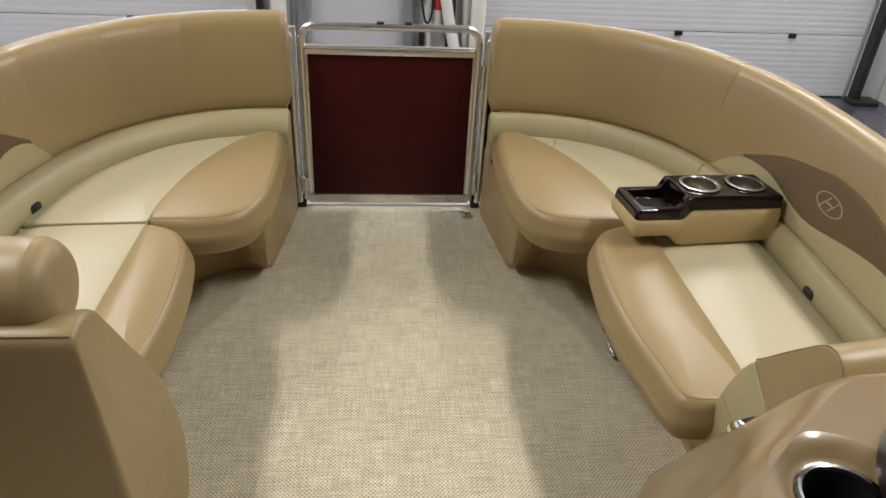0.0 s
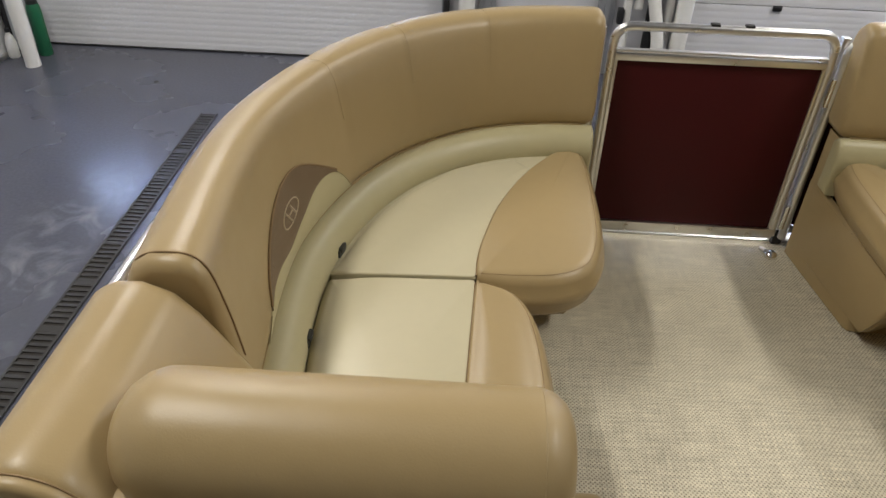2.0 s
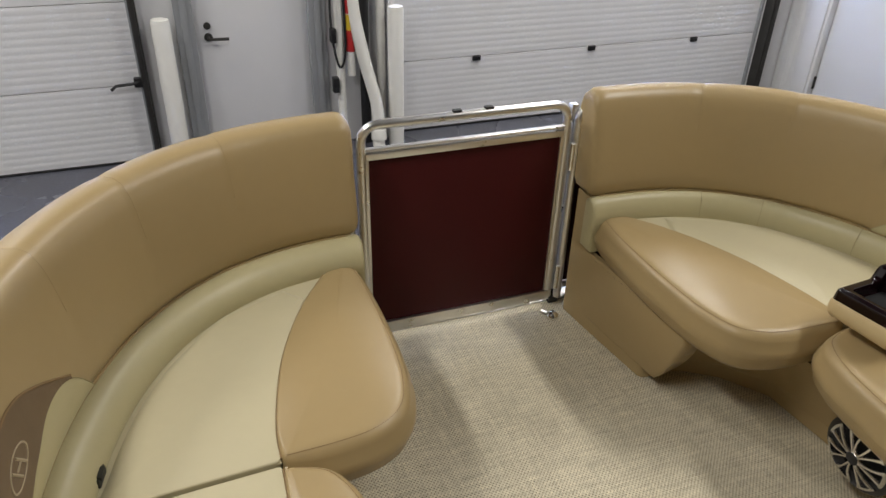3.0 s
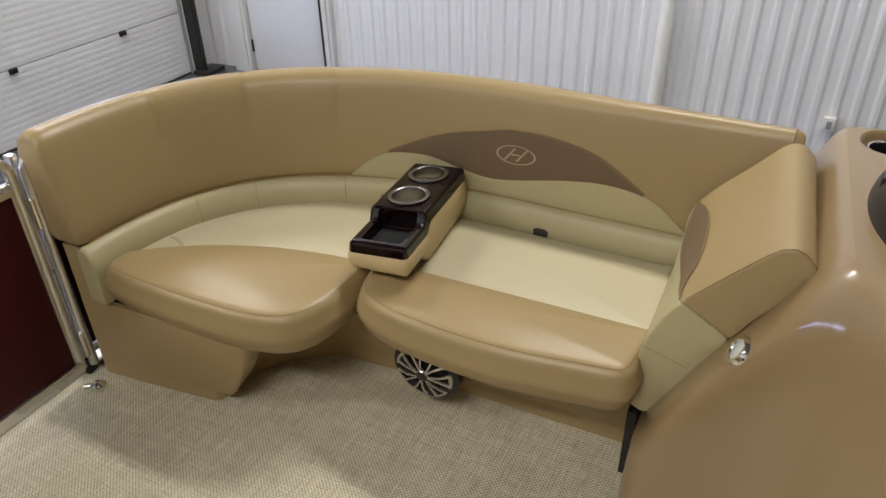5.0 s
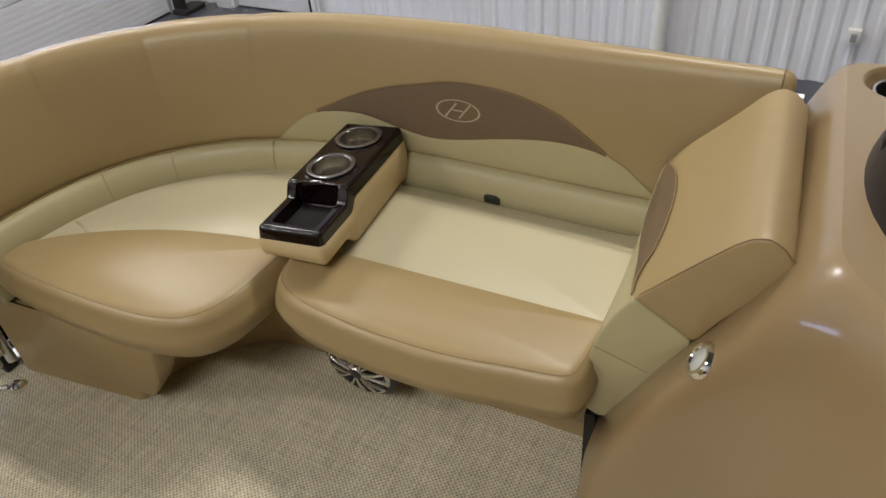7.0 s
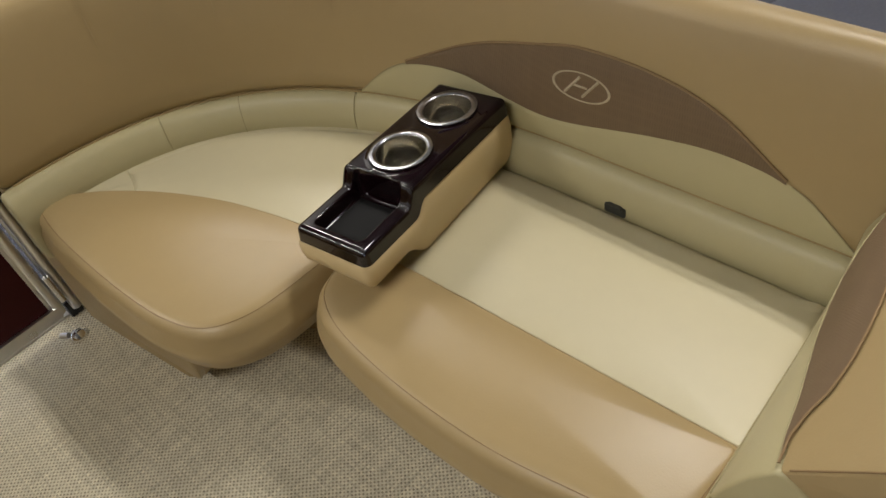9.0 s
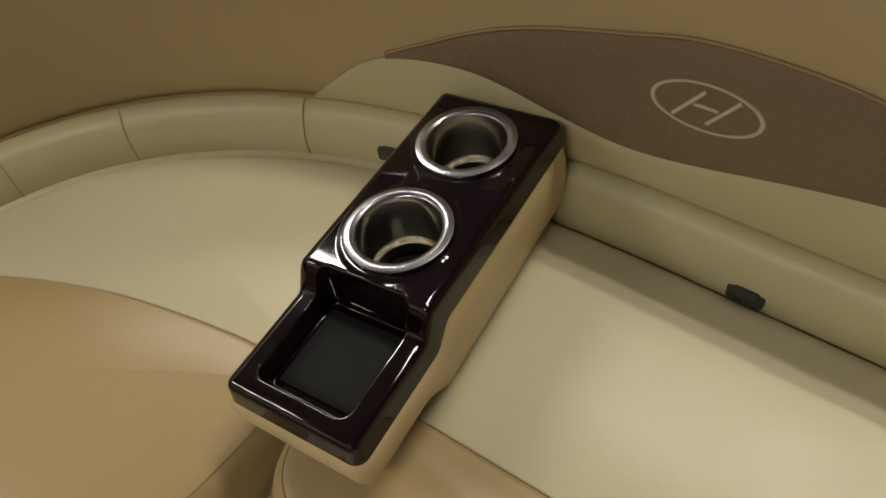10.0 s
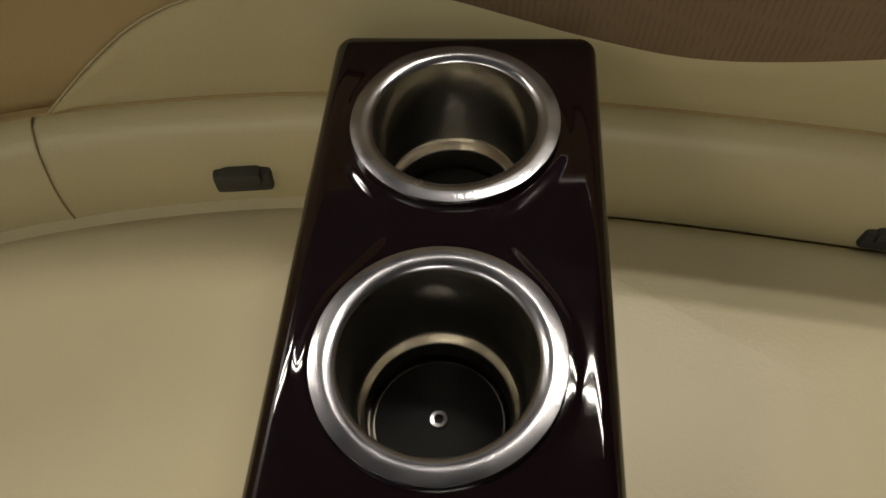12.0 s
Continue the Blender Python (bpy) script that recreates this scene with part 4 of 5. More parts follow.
    sh, welt, big = cushion(mirror(tan_a, s), 0.258, SEAT_Z + 0.003, edge, 0.035, 0.009, 0.010)
    part("front_bolster", sh, TAN, cush, "tan vinyl leaf-shaped bolster", angle=60)
    part("seam", Shape().tube([w for w, b in zip(welt, big) if b], 0.0008, 6), THREAD, cush, "stitched seam")
    part("leaf_piping", Shape().tube([(s * a, b, SEAT_Z - 0.006) for a, b in leaf[6:]], 0.0022, 6), THREAD, cush, "brown piping")

    # aft cushion
    xs = 0.684 if s > 0 else 0.640
    cush = thing_part("seat_cushion", L)
    lead = [tuple(p[i] + nrm[i] * ul) for i in range(n) if y_seat < p[i, 1] + nrm[i, 1] * ul < -0.740]
    cream_b = [(xs - 0.008, -0.738)] + lead + [(lead[-1][0], y_seat), (xs + 0.012, y_seat)]
    sh, welt, big = cushion(mirror(cream_b, s), 0.25, SEAT_Z - 0.004, lambda x, y: 0.030 if abs(x) > 0.9 else 0.0045, 0.01, 0.008, 0, 1)
    part("seat_panel", sh, CREAM, cush, "cream vinyl seat panel", angle=60)
    front_b = spline([(xs - 0.008, -0.746), (0.60, -0.748), (0.548, -0.765), (0.512, -0.83), (0.494, -0.93), (0.487, -1.05), (0.492, -1.18), (0.512, -1.30), (0.524, -1.375), (0.537, y_seat + 0.010), (0.572, y_seat - 0.003), (xs + 0.012, y_seat)])
    tan_b = [tuple(q) for q in front_b]
    edge = lambda x, y: 0.036 if abs(x) < 0.60 else (0.022 if y < y_seat + 0.03 and abs(x) < xs - 0.02 else 0.006)
    sh, welt, big = cushion(mirror(tan_b, s), 0.256, SEAT_Z + 0.003, edge, 0.035, 0.009, 0.010)
    part("front_bolster", sh, TAN, cush, "tan vinyl front bolster", angle=60)
    part("seam", Shape().tube([w for w, b in zip(welt, big) if b], 0.0008, 6), THREAD, cush, "stitched seam")
    part("bolster_piping", Shape().tube([(s * (xs - 0.008 + 0.020 * k / 12), -0.75 + (y_seat + 0.75) * k / 12, SEAT_Z - 0.005) for k in range(13)], 0.0024, 6), THREAD, cush, "brown piping")

    part("welt_cord", Shape().tube([(s * (xs - 0.0125 + 0.020 * k / 12), -0.75 + (y_seat + 0.75) * k / 12, SEAT_Z + 0.0005) for k in range(13)], 0.0026, 8), TAN, cush, "tan welt cord")

    # base: a panel beside the gate, a recessed kick behind it
    tail_low = [(0.697, -0.75), (0.700, -0.95), (0.706, -1.15), (0.712, y_seat)]
    foot = [(0.336, -0.035), (0.350, -0.15), (0.3825, -0.386), (0.390, -0.398), (0.430, -0.404), (0.47, -0.400), (0.52, -0.415), (0.60, -0.470), (0.68, -0.575)] + tail_low
    low = [(0.336, -0.035), (0.350, -0.15), (0.3835, -0.445), (0.388, -0.452), (0.425, -0.440), (0.47, -0.410), (0.52, -0.417), (0.60, -0.472), (0.68, -0.577)] + tail_low
    high = [(0.336, -0.035), (0.345, -0.15), (0.370, -0.538), (0.376, -0.546), (0.410, -0.552), (0.45, -0.565), (0.50, -0.59), (0.56, -0.635), (0.600, -0.70), (0.604, -0.78), (0.606, -0.95), (0.615, -1.15), (0.630, y_seat)]
    rows = [[(s * a, b, z) for a, b in foot] for z in (0.003, 0.046)]
    for k in range(13):
        f = k / 12
        row = []
        for i, (a, b) in enumerate(zip(low, high)):
            bend = f ** 2.0 if 5 <= i <= 8 else (1 - (1 - f) ** 1.7 if 2 <= i <= 4 else f)
            row.append((s * (a[0] + (b[0] - a[0]) * bend), a[1] + (b[1] - a[1]) * bend, 0.047 + 0.218 * f))
        rows.append(row)
    sh = Shape().grid(rows)
    inner = [[(s * (abs(q[0]) + 0.012), q[1] + (0.0), q[2]) for q in r] for r in rows]
    sh.grid(inner)
    part("base", sh, TAN, L, "tan vinyl-covered seat base", angle=50)
    # closing panels behind, along the railing and under the seats
    part("rear_panel", sweep([(0.02, 0.003), (0.02, 0.42), (0.10, 0.42), (0.10, 0.26), (0.035, 0.24), (0.035, 0.003)], p[1:], nrm[1:], s), TAN, L)
    under = [tuple(q) for q in high] + [(1.06, y_seat), (1.06, -0.6), (0.85, -0.2), (0.5, -0.06)]
    sh = Shape()
    sh.v = [(s * a, b, 0.252) for a, b in under]
    sh.f = [tuple(range(len(under)))]
    # near-black so the slits between the cushions look shaded
    part("seat_board", sh, GAP_SHADE, L)
    part("button", Shape().lathe([(0.005, 0), (0.005, 0.002), (0.0, 0.003)], (s * 0.3405, -0.07, 0.13), (-s, 0, 0), 12), ALU, L, "small screw cap")

    # elastic clips where the cushions meet the roll
    for y, up in (((-0.672, 0.004), (-0.950, 0.004)) if s < 0 else ((-0.615, 0.015), (-1.057, -0.002))):
        i = int(np.argmin(abs(p[:, 1] + nrm[:, 1] * ul - y)))
        q = p[i] + nrm[i] * (ul + 0.001)
        sh = Shape().box((-0.020, -0.006, -0.012), (0.020, 0.006, 0.007), 0.004).box((-0.014, -0.009, -0.002), (0.014, 0.002, 0.010), 0.004)
        ang = math.atan2(nrm[i, 0], -nrm[i, 1]) * s
        part("cushion_clip", sh.move(Matrix.Translation((s * q[0], q[1], SEAT_Z + up)) @ Matrix.Rotation(ang, 4, "Z")), CLIP, L, "grey-black rubber cushion clip")
    return L


starboard = lounge(1, -1.416, -1.615, "tan and cream vinyl curved lounge beside the helm")
port = lounge(-1, -1.37, -1.19, "tan and cream vinyl curved lounge with a padded corner arm")


# speakers under the aft cushions
def spoked_grille(sp, c0, axis, size):
    """A round speaker front: black rim and cone behind seven pairs of silver spokes that spread to wide rim pieces."""
    w = axis
    u = Vector((0, 0, 1))
    u = (u - w * u.dot(w)).normalized()
    v = w.cross(u)

    def at(r, a, h):
        return c0 + w * h * size + (u * math.cos(a) + v * math.sin(a)) * r * size

    part("ring", Shape().lathe([(r * size, h * size) for r, h in [(0.061, -0.05), (0.090, -0.05), (0.092, 0.004), (0.081, 0.012), (0.077, 0.012), (0.072, 0.006), (0.061, 0.0)]], c0, axis, 40), BLACK, sp, "black rim")
    part("cone", Shape().lathe([(r * size, h * size) for r, h in [(0.072, 0.004), (0.03, -0.012), (0.014, -0.016), (0.0, -0.012)]], c0, axis, 32), RUBBER, sp, "black speaker cone")
    sh = Shape()
    for k in range(7):
        a = 2 * math.pi * (k + 0.25) / 7
        for side in (-1, 1):
            rows = []
            for r, spread, wide, h in ((0.016, 0.10, 0.0032, 0.024), (0.030, 0.13, 0.0030, 0.024), (0.048, 0.17, 0.0032, 0.022), (0.064, 0.22, 0.0042, 0.018), (0.074, 0.25, 0.0058, 0.014)):
                b = a + side * spread
                t = u * -math.sin(b) + v * math.cos(b)
                m = at(r, b, h)
                rows.append([m + t * wide * size, m + t * wide * 0.6 * size + w * 0.0025 * size, m - t * wide * 0.6 * size + w * 0.0025 * size, m - t * wide * size,
                             m - t * wide * size - w * 0.006 * size, m + t * wide * size - w * 0.006 * size])
            sh.grid(rows, True, False, True, True)
        rows = []
        for b in np.linspace(a - 0.33, a + 0.33, 9):
            rows.append([at(0.070, b, 0.010), at(0.071, b, 0.017), at(0.077, b, 0.0165), at(0.080, b, 0.010)])
        sh.grid(rows, True, False, True, True)
    part("spoke_grille", sh, GRILLE, sp, "silver spoked grille")
    part("hub", Shape().lathe([(r * size, h * size) for r, h in [(0.018, 0.014), (0.018, 0.025), (0.016, 0.0275)]], c0, axis, 24), GRILLE, sp, "silver hub ring")
    part("centre_cap", Shape().lathe([(r * size, h * size) for r, h in [(0.0155, 0.020), (0.0155, 0.0268), (0.010, 0.029), (0.0, 0.0295)]], c0, axis, 24), BLACK, sp, "black centre cap")


def speaker(s):
    c = Vector((s * 0.572, -0.925, 0.168))
    axis = Vector((-s * 0.95, 0.0, -0.08)).normalized()
    sp = thing("speaker", "round silver-spoked speaker under the lounge cushion", "speaker", "lounge speakers", at=tuple(c))
    spoked_grille(sp, c - axis * 0.004, axis, 0.97)
    return sp


speaker(1)
speaker(-1)


# ---- folding armrest with cup holders ----
def armrest():
    A = thing("armrest_console", "glossy dark burgundy armrest with two steel cup holders", "armrest", at=(0.60, -0.797, SEAT_Z))
    turn, lean_x, lean_y = radians(5.94), -0.0264, -0.051
    M = Matrix(((math.cos(turn), -math.sin(turn), 0, 0.5867), (math.sin(turn), math.cos(turn), 0, -0.7994), (lean_x, lean_y, 1, 0.0007 - 0.254 * lean_x), (0, 0, 0, 1)))
    LEN, HW = 0.396, 0.0735
    step0, step1 = 0.108, 0.134
    z_low, z_high = 0.479, 0.510
    edge, drop = 0.0105, 0.011
    cups = [(0.1940, 0.0015), (0.3239, 0.0020)]

    def ease(v, a, b):
        f = min(1.0, max(0.0, (v - a) / (b - a)))
        return f * f * f * (f * (6 * f - 15) + 10)

    def deck_z(x):
        return z_low + (z_high - z_low) * ease(x, step0, step1)

    def skirt_z(x):
        return 0.451 + 0.026 * ease(x, step0 + 0.008, step0 + 0.044)

    def top_z(x, y):
        """Height of the moulded top: two raised collars that flow together, and the sunk tray in front."""
        d = [math.hypot(x - cx, y - cy) - 0.0580 for cx, cy in cups]
        h = max(0.050 - abs(d[0] - d[1]), 0.0) / 0.050
        z = deck_z(x) + 0.0011 * ease(min(d) - h * h * 0.050 * 0.25, 0.0034, -0.0034)
        qx, qy = abs(x - 0.0765) - 0.0445, abs(y) - 0.0385
        box = math.hypot(max(qx, 0), max(qy, 0)) + min(max(qx, qy), 0.0) - 0.012
        return z + (z_low - 0.025 - z) * ease(box, 0.0015, -0.0065)

    sh = Shape()
    xs = list(np.linspace(edge, LEN - edge, 320))
    ys = list(np.linspace(-(HW - edge), HW - edge, 116))
    sh.v = [(x, y, top_z(x, y)) for x in xs for y in ys]
    n = len(ys)
    for i in range(len(xs) - 1):
        for j in range(n - 1):
            mx, my = (xs[i] + xs[i + 1]) / 2, (ys[j] + ys[j + 1]) / 2
            if min(math.hypot(mx - cx, my - cy) for cx, cy in cups) > 0.0450:
                sh.f.append((i * n + j, (i + 1) * n + j, (i + 1) * n + j + 1, i * n + j + 1))
    # rolled edge and skirt, with a fan at each corner
    border = [(x, ys[0], -90.0) for x in xs] + [(xs[-1], ys[0], -90 + 15.0 * k) for k in range(1, 6)] + [(xs[-1], y, 0.0) for y in ys]
    border += [(xs[-1], ys[-1], 15.0 * k) for k in range(1, 6)] + [(x, ys[-1], 90.0) for x in reversed(xs)]
    border += [(xs[0], ys[-1], 90 + 15.0 * k) for k in range(1, 6)] + [(xs[0], y, 180.0) for y in reversed(ys)] + [(xs[0], ys[0], 180 + 15.0 * k) for k in range(1, 6)]
    rows = []
    for a in (0, 18, 36, 54, 72, 90, None):
        row = []
        for x, y, way in border:
            off = edge * math.sin(radians(a)) if a is not None else edge + 0.0025
            px, py = x + off * math.cos(radians(way)), y + off * math.sin(radians(way))
            z = top_z(x, y) - drop * (1 - math.cos(radians(a))) if a is not None else skirt_z(px)
            row.append((px, py, z))
        rows.append(row)
    sh.grid(rows, True)
    part("top_shell", sh.move(M), BURGUNDY, A, "glossy dark burgundy moulded top", angle=70, weld=True)
    part("tray_liner", Shape().box((0.033, -0.0405, z_low - 0.0252), (0.119, 0.0405, z_low - 0.0228), 0.001).move(M), TRAYMAT, A, "black rubber tray liner")
    # cream base under the skirt
    rows = []
    for off, f in ((-0.012, 0.0), (-0.002, 0.05), (0.0035, 0.18), (0.0065, 0.45), (0.0060, 0.75), (0.0030, 0.92), (-0.001, 1.0)):
        row = []
        for x, y, way in border:
            px, py = x + (edge + off) * math.cos(radians(way)), y + (edge + off) * math.sin(radians(way))
            za, zb = 0.410 - 0.036 * ease(px, 0.08, 0.145) - 0.0007 - lean_x * (px - 0.254) - lean_y * py, skirt_z(px) + 0.003
            row.append((px, py, za + (zb - za) * f))
        rows.append(row)
    part("base", Shape().grid(rows, True, False, True, False).move(M), BASECREAM, A, "cream vinyl-covered base", angle=60)
    for cx, cy in cups:
        c = thing_part("cup_holder", A)
        pos = Vector((cx, cy, z_high + 0.0045))
        depth = 0.084
        prof = [(0.0440, -0.004), (0.0540, -0.0035), (0.0555, -0.001), (0.0548, 0.0012), (0.0500, 0.0022), (0.0448, 0.0018), (0.0432, 0.0),
                (0.0426, -0.004), (0.0420, -0.034), (0.0415, -0.058), (0.0398, -0.062), (0.0372, -0.064), (0.0366, -0.067), (0.0362, -depth + 0.006),
                (0.0345, -depth + 0.001), (0.0, -depth)]
        prof = [(r * 0.96, h) for r, h in prof]
        part("rim", Shape().lathe(prof[:7], pos, (0, 0, 1), 64).move(M), WORNSTEEL, c, "worn steel rim", angle=50)
        part("liner", Shape().lathe(prof[6:], pos, (0, 0, 1), 64).move(M), CUPSTEEL, c, "brushed steel cup liner", angle=50)
        part("rubber_disc", Shape().lathe([(0.0320, -depth + 0.002), (0.0320, -depth + 0.0035), (0.0303, -depth + 0.0045), (0.0, -depth + 0.0045)], pos, (0, 0, 1), 40).move(M), RUBBER, c, "black rubber bottom disc")
        part("drain_eyelet", Shape().lathe([(0.0020, -depth + 0.0048), (0.0024, -depth + 0.0062), (0.0043, -depth + 0.0064), (0.0050, -depth + 0.0048)], pos, (0, 0, 1), 24).move(M), WORNSTEEL, c, "small metal eyelet")
    return A


armrest()


# ---- starboard aft backrest, leaning on the helm ----
def lean_back():
    B = thing_part("end_backrest", starboard)
    B["label"] = "tan and cream leaning backrest against the helm"
    prof = [(-1.412, 0.235), (-1.404, 0.26), (-1.404, 0.33), (-1.411, 0.39), (-1.426, 0.44), (-1.447, 0.49), (-1.472, 0.53), (-1.500, 0.562), (-1.535, 0.602), (-1.572, 0.643), (-1.602, 0.675), (-1.620, 0.690),
            (-1.640, 0.696), (-1.660, 0.688), (-1.683, 0.661), (-1.664, 0.615), (-1.60, 0.525), (-1.55, 0.435), (-1.50, 0.335), (-1.455, 0.235), (-1.435, 0.225)]
    dense = [tuple(q) for q in resample(prof, 0.012, True)]
    x0, x1 = 0.603, 1.0

    def clip(poly, keep, line):
        """Keep the side of a closed (y, z) polygon on which line(y, z) has the sign of keep."""
        out = []
        for a, b in zip(poly, poly[1:] + poly[:1]):
            fa, fb = line(*a) * keep, line(*b) * keep
            if fa >= 0:
                out.append(a)
            if fa * fb < 0:
                k = fa / (fa - fb)
                out.append((a[0] + (b[0] - a[0]) * k, a[1] + (b[1] - a[1]) * k))
        return out

    def twist(x, y, z):
        fx = (x - x0) / 0.385
        k = fx * max(0.0, z - 0.40) / 0.30
        return (x, y + 0.034 * k + 0.03 * fx * math.exp(-((z - 0.53) / 0.09) ** 2), z + 0.026 * k)

    # edges of the lens-shaped patch on the slanting front, as heights along x
    low_x, low_z = (0.603, 0.65, 0.70, 0.75, 0.80, 0.85, 0.90, 0.94, 0.985), (0.529, 0.522, 0.519, 0.511, 0.502, 0.498, 0.500, 0.511, 0.534)
    top_x, top_z = (0.610, 0.645, 0.675, 0.70, 0.74, 0.78, 0.82, 0.86, 0.90, 0.936, 0.985), (0.529, 0.529, 0.538, 0.550, 0.559, 0.563, 0.565, 0.565, 0.561, 0.553, 0.535)

    def body(keep, name, mat, label):
        out = []
        for x in [x0 + d for d in (0, 0.0004, 0.0015, 0.003, 0.006)] + list(np.linspace(x0 + 0.03, x1, 22)):
            zf = float(np.interp(x, low_x, low_z)) + 0.004
            q = clip(dense, keep, lambda y, z: z - (zf + (y + 1.472) * (0.60 - (x - x0) * 0.2)))
            q = np.array(resample(q, 0.012, True))
            k = np.linspace(0, len(q), 70, endpoint=False)
            q = np.array([q[int(i) % len(q)] * (1 - (i % 1)) + q[(int(i) + 1) % len(q)] * (i % 1) for i in k])
            e = x - x0
            inset = 0.006 - math.sqrt(max(0, 0.006 ** 2 - (0.006 - e) ** 2)) if e < 0.006 else 0.0
            away = q.mean(axis=0) - q
            ln = np.linalg.norm(away, axis=1)[:, None]
            q = q + away / ln * np.minimum(inset, ln * 0.5)
            out.append([twist(x, a, b) for a, b in q])
        return part(name, Shape().grid(out, True, False, True, True), mat, B, label, angle=60)

    body(1, "upper_cushion", TAN, "tan vinyl upper cushion")
    body(-1, "lower_cushion", SAGE, "pale olive vinyl lower cushion")
    front = prof[1:12]
    fy = lambda z: float(np.interp(z, [q[1] for q in front], [q[0] for q in front]))
    rows = []
    for x in np.linspace(x0 + 0.010, 0.985, 44):
        za, zb = float(np.interp(x, low_x, low_z)), float(np.interp(x, top_x, top_z))
        rows.append([twist(x, fy(z) + 0.0026, z + 0.0015) for z in np.linspace(za, max(zb, za + 0.001), 9)])
    part("side_patch", Shape().grid(rows), PATCHWEAVE, B, "brown textured sewn-on panel")
    part("piping", Shape().tube([r[-1] for r in rows], 0.0015, 6), THREAD, B, "brown piping")
    part("patch_seam", Shape().tube([r[0] for r in rows], 0.0010, 6), OLIVETHREAD, B, "stitched seam")
    part("lower_seam", Shape().tube([twist(x, fy(0.405) + 0.0008, 0.405) for x in np.linspace(x0 + 0.004, 0.98, 20)], 0.0010, 6), OLIVETHREAD, B, "stitched seam")
    part("lower_seam", Shape().tube([(x0 - 0.0004, y, 0.405 + 0.28 * (y + 1.414)) for y in np.linspace(-1.416, -1.51, 10)], 0.0010, 6), OLIVETHREAD, B, "stitched seam")
    edge = [(y, z) for y, z in dense if z > 0.533 + (y + 1.472) * 0.6 - 0.004]
    start = min(range(len(edge)), key=lambda k: (edge[k][1], 0) if edge[k][0] > -1.52 else (9, 0))
    edge = edge[start:] + edge[:start]
    part("end_welt", Shape().tube([twist(x0 + 0.003, y, z) for y, z in edge if z > 0.535], 0.0012, 6), THREAD, B, "stitched seam")
    return B


lean_back()


# ---- helm console ----
def helm():
    H = thing("helm_console", "glossy tan moulded fibreglass helm console", "helm console", at=(0.8, -1.9, 0.0))
    zs = [0.003, 0.10, 0.21, 0.30, 0.40, 0.50, 0.58, 0.63, 0.672, 0.700, 0.716, 0.722]
    shrink = [0, 0, 0, 0, 0, 0, 0, 0.004, 0.013, 0.027, 0.044, 0.060]
    fronts = [-1.425, -1.425, -1.43, -1.475, -1.525, -1.575, -1.612, -1.630, -1.647, -1.660, -1.672, -1.684]
    FACE = np.array(spline([(0.548, -1.38), (0.545, -1.48), (0.535, -1.60), (0.514, -1.66), (0.474, -1.71), (0.420, -1.752), (0.375, -1.79), (0.312, -1.855), (0.272, -1.95), (0.250, -2.12), (0.245, -2.32)], 8))
    rows = []
    for z, sk, yf in zip(zs, shrink, fronts):
        flare = 0.10 * max(0.0, 1 - z / 0.70)
        ys = np.linspace(yf - 0.004, -2.30, 40)
        xi = np.interp(-ys, FACE[:, 1] * -1, FACE[:, 0]) - flare
        loop = [(1.155 - sk * 0.2, yf)] + [(float(a) + sk, float(b)) for a, b in zip(xi, ys)] + [(1.155 - sk * 0.3, -2.30)]
        q = resample(loop, 0.012, True)
        k = np.linspace(0, len(q), 220, endpoint=False)
        row = []
        for i in k:
            a, b = q[int(i) % len(q)], q[(int(i) + 1) % len(q)]
            w = a * (1 - (i % 1)) + b * (i % 1)
            row.append((w[0], w[1], z))
        slant = 0.036 * min(1.0, max(0.0, (z - 0.44) / 0.25))
        row = [(a, b - slant * min(1.0, max(0.0, (1.155 - a) / 0.6)) * min(1.0, max(0.0, (b + 2.2) / 0.4)), z) for a, b in soften([(a, b) for a, b, c in row], 10)]
        rows.append(row)
    rows_body = rows
    sh = Shape().grid(rows, True)
    bm = bmesh.new()

    def ring(pts):
        vs = [bm.verts.new(q) for q in pts]
        for a, b in zip(vs, vs[1:] + vs[:1]):
            bm.edges.new((a, b))

    cups = [(0.468, -1.898), (1.078, -1.782)]
    dish = (0.086, 0.070)
    ztop = zs[-1]
    ring(rows[-1])
    for (cx, cy), r in zip(cups, dish):
        ring([(cx + r * math.cos(w), cy + r * math.sin(w), ztop) for w in np.linspace(0, 2 * math.pi, 49)[:-1]])
    bmesh.ops.triangle_fill(bm, use_beauty=True, edges=bm.edges[:])
    bm.verts.index_update()
    base = len(sh.v)
    for q in bm.verts:
        sh.v.append(tuple(q.co))
    for f in bm.faces:
        sh.f.append(tuple(base + q.index for q in f.verts))
    bm.free()
    for (cx, cy), r in zip(cups, dish):
        sh.lathe([(r, 0), (r - 0.003, -0.0007), (0.4 * r + 0.034, -0.008), (0.25 * r + 0.041, -0.015), (0.056, -0.019), (0.050, -0.020), (0.046, -0.03)], (cx, cy, ztop), (0, 0, 1), 48)
    part("body", sh, GELCOAT, H, angle=60)
    for cx, cy in cups:
        c = thing_part("cup_holder", H)
        pos = Vector((cx, cy, ztop - 0.017))
        part("liner", Shape().lathe([(0.046, -0.003), (0.0525, -0.002), (0.0535, 0.001), (0.050, 0.003), (0.046, 0.002), (0.0445, -0.004), (0.043, -0.06)], pos, (0, 0, 1), 48), CHROME, c, "polished steel rim")
        part("well", Shape().lathe([(0.0428, -0.005), (0.0425, -0.07), (0.0, -0.072)], pos, (0, 0, 1), 40), BLACK, c, "black cup well")
    # dark instrument pod
    rows = []
    for k in range(13):
        a = math.pi / 2 * k / 12
        r = math.cos(a) ** 0.75
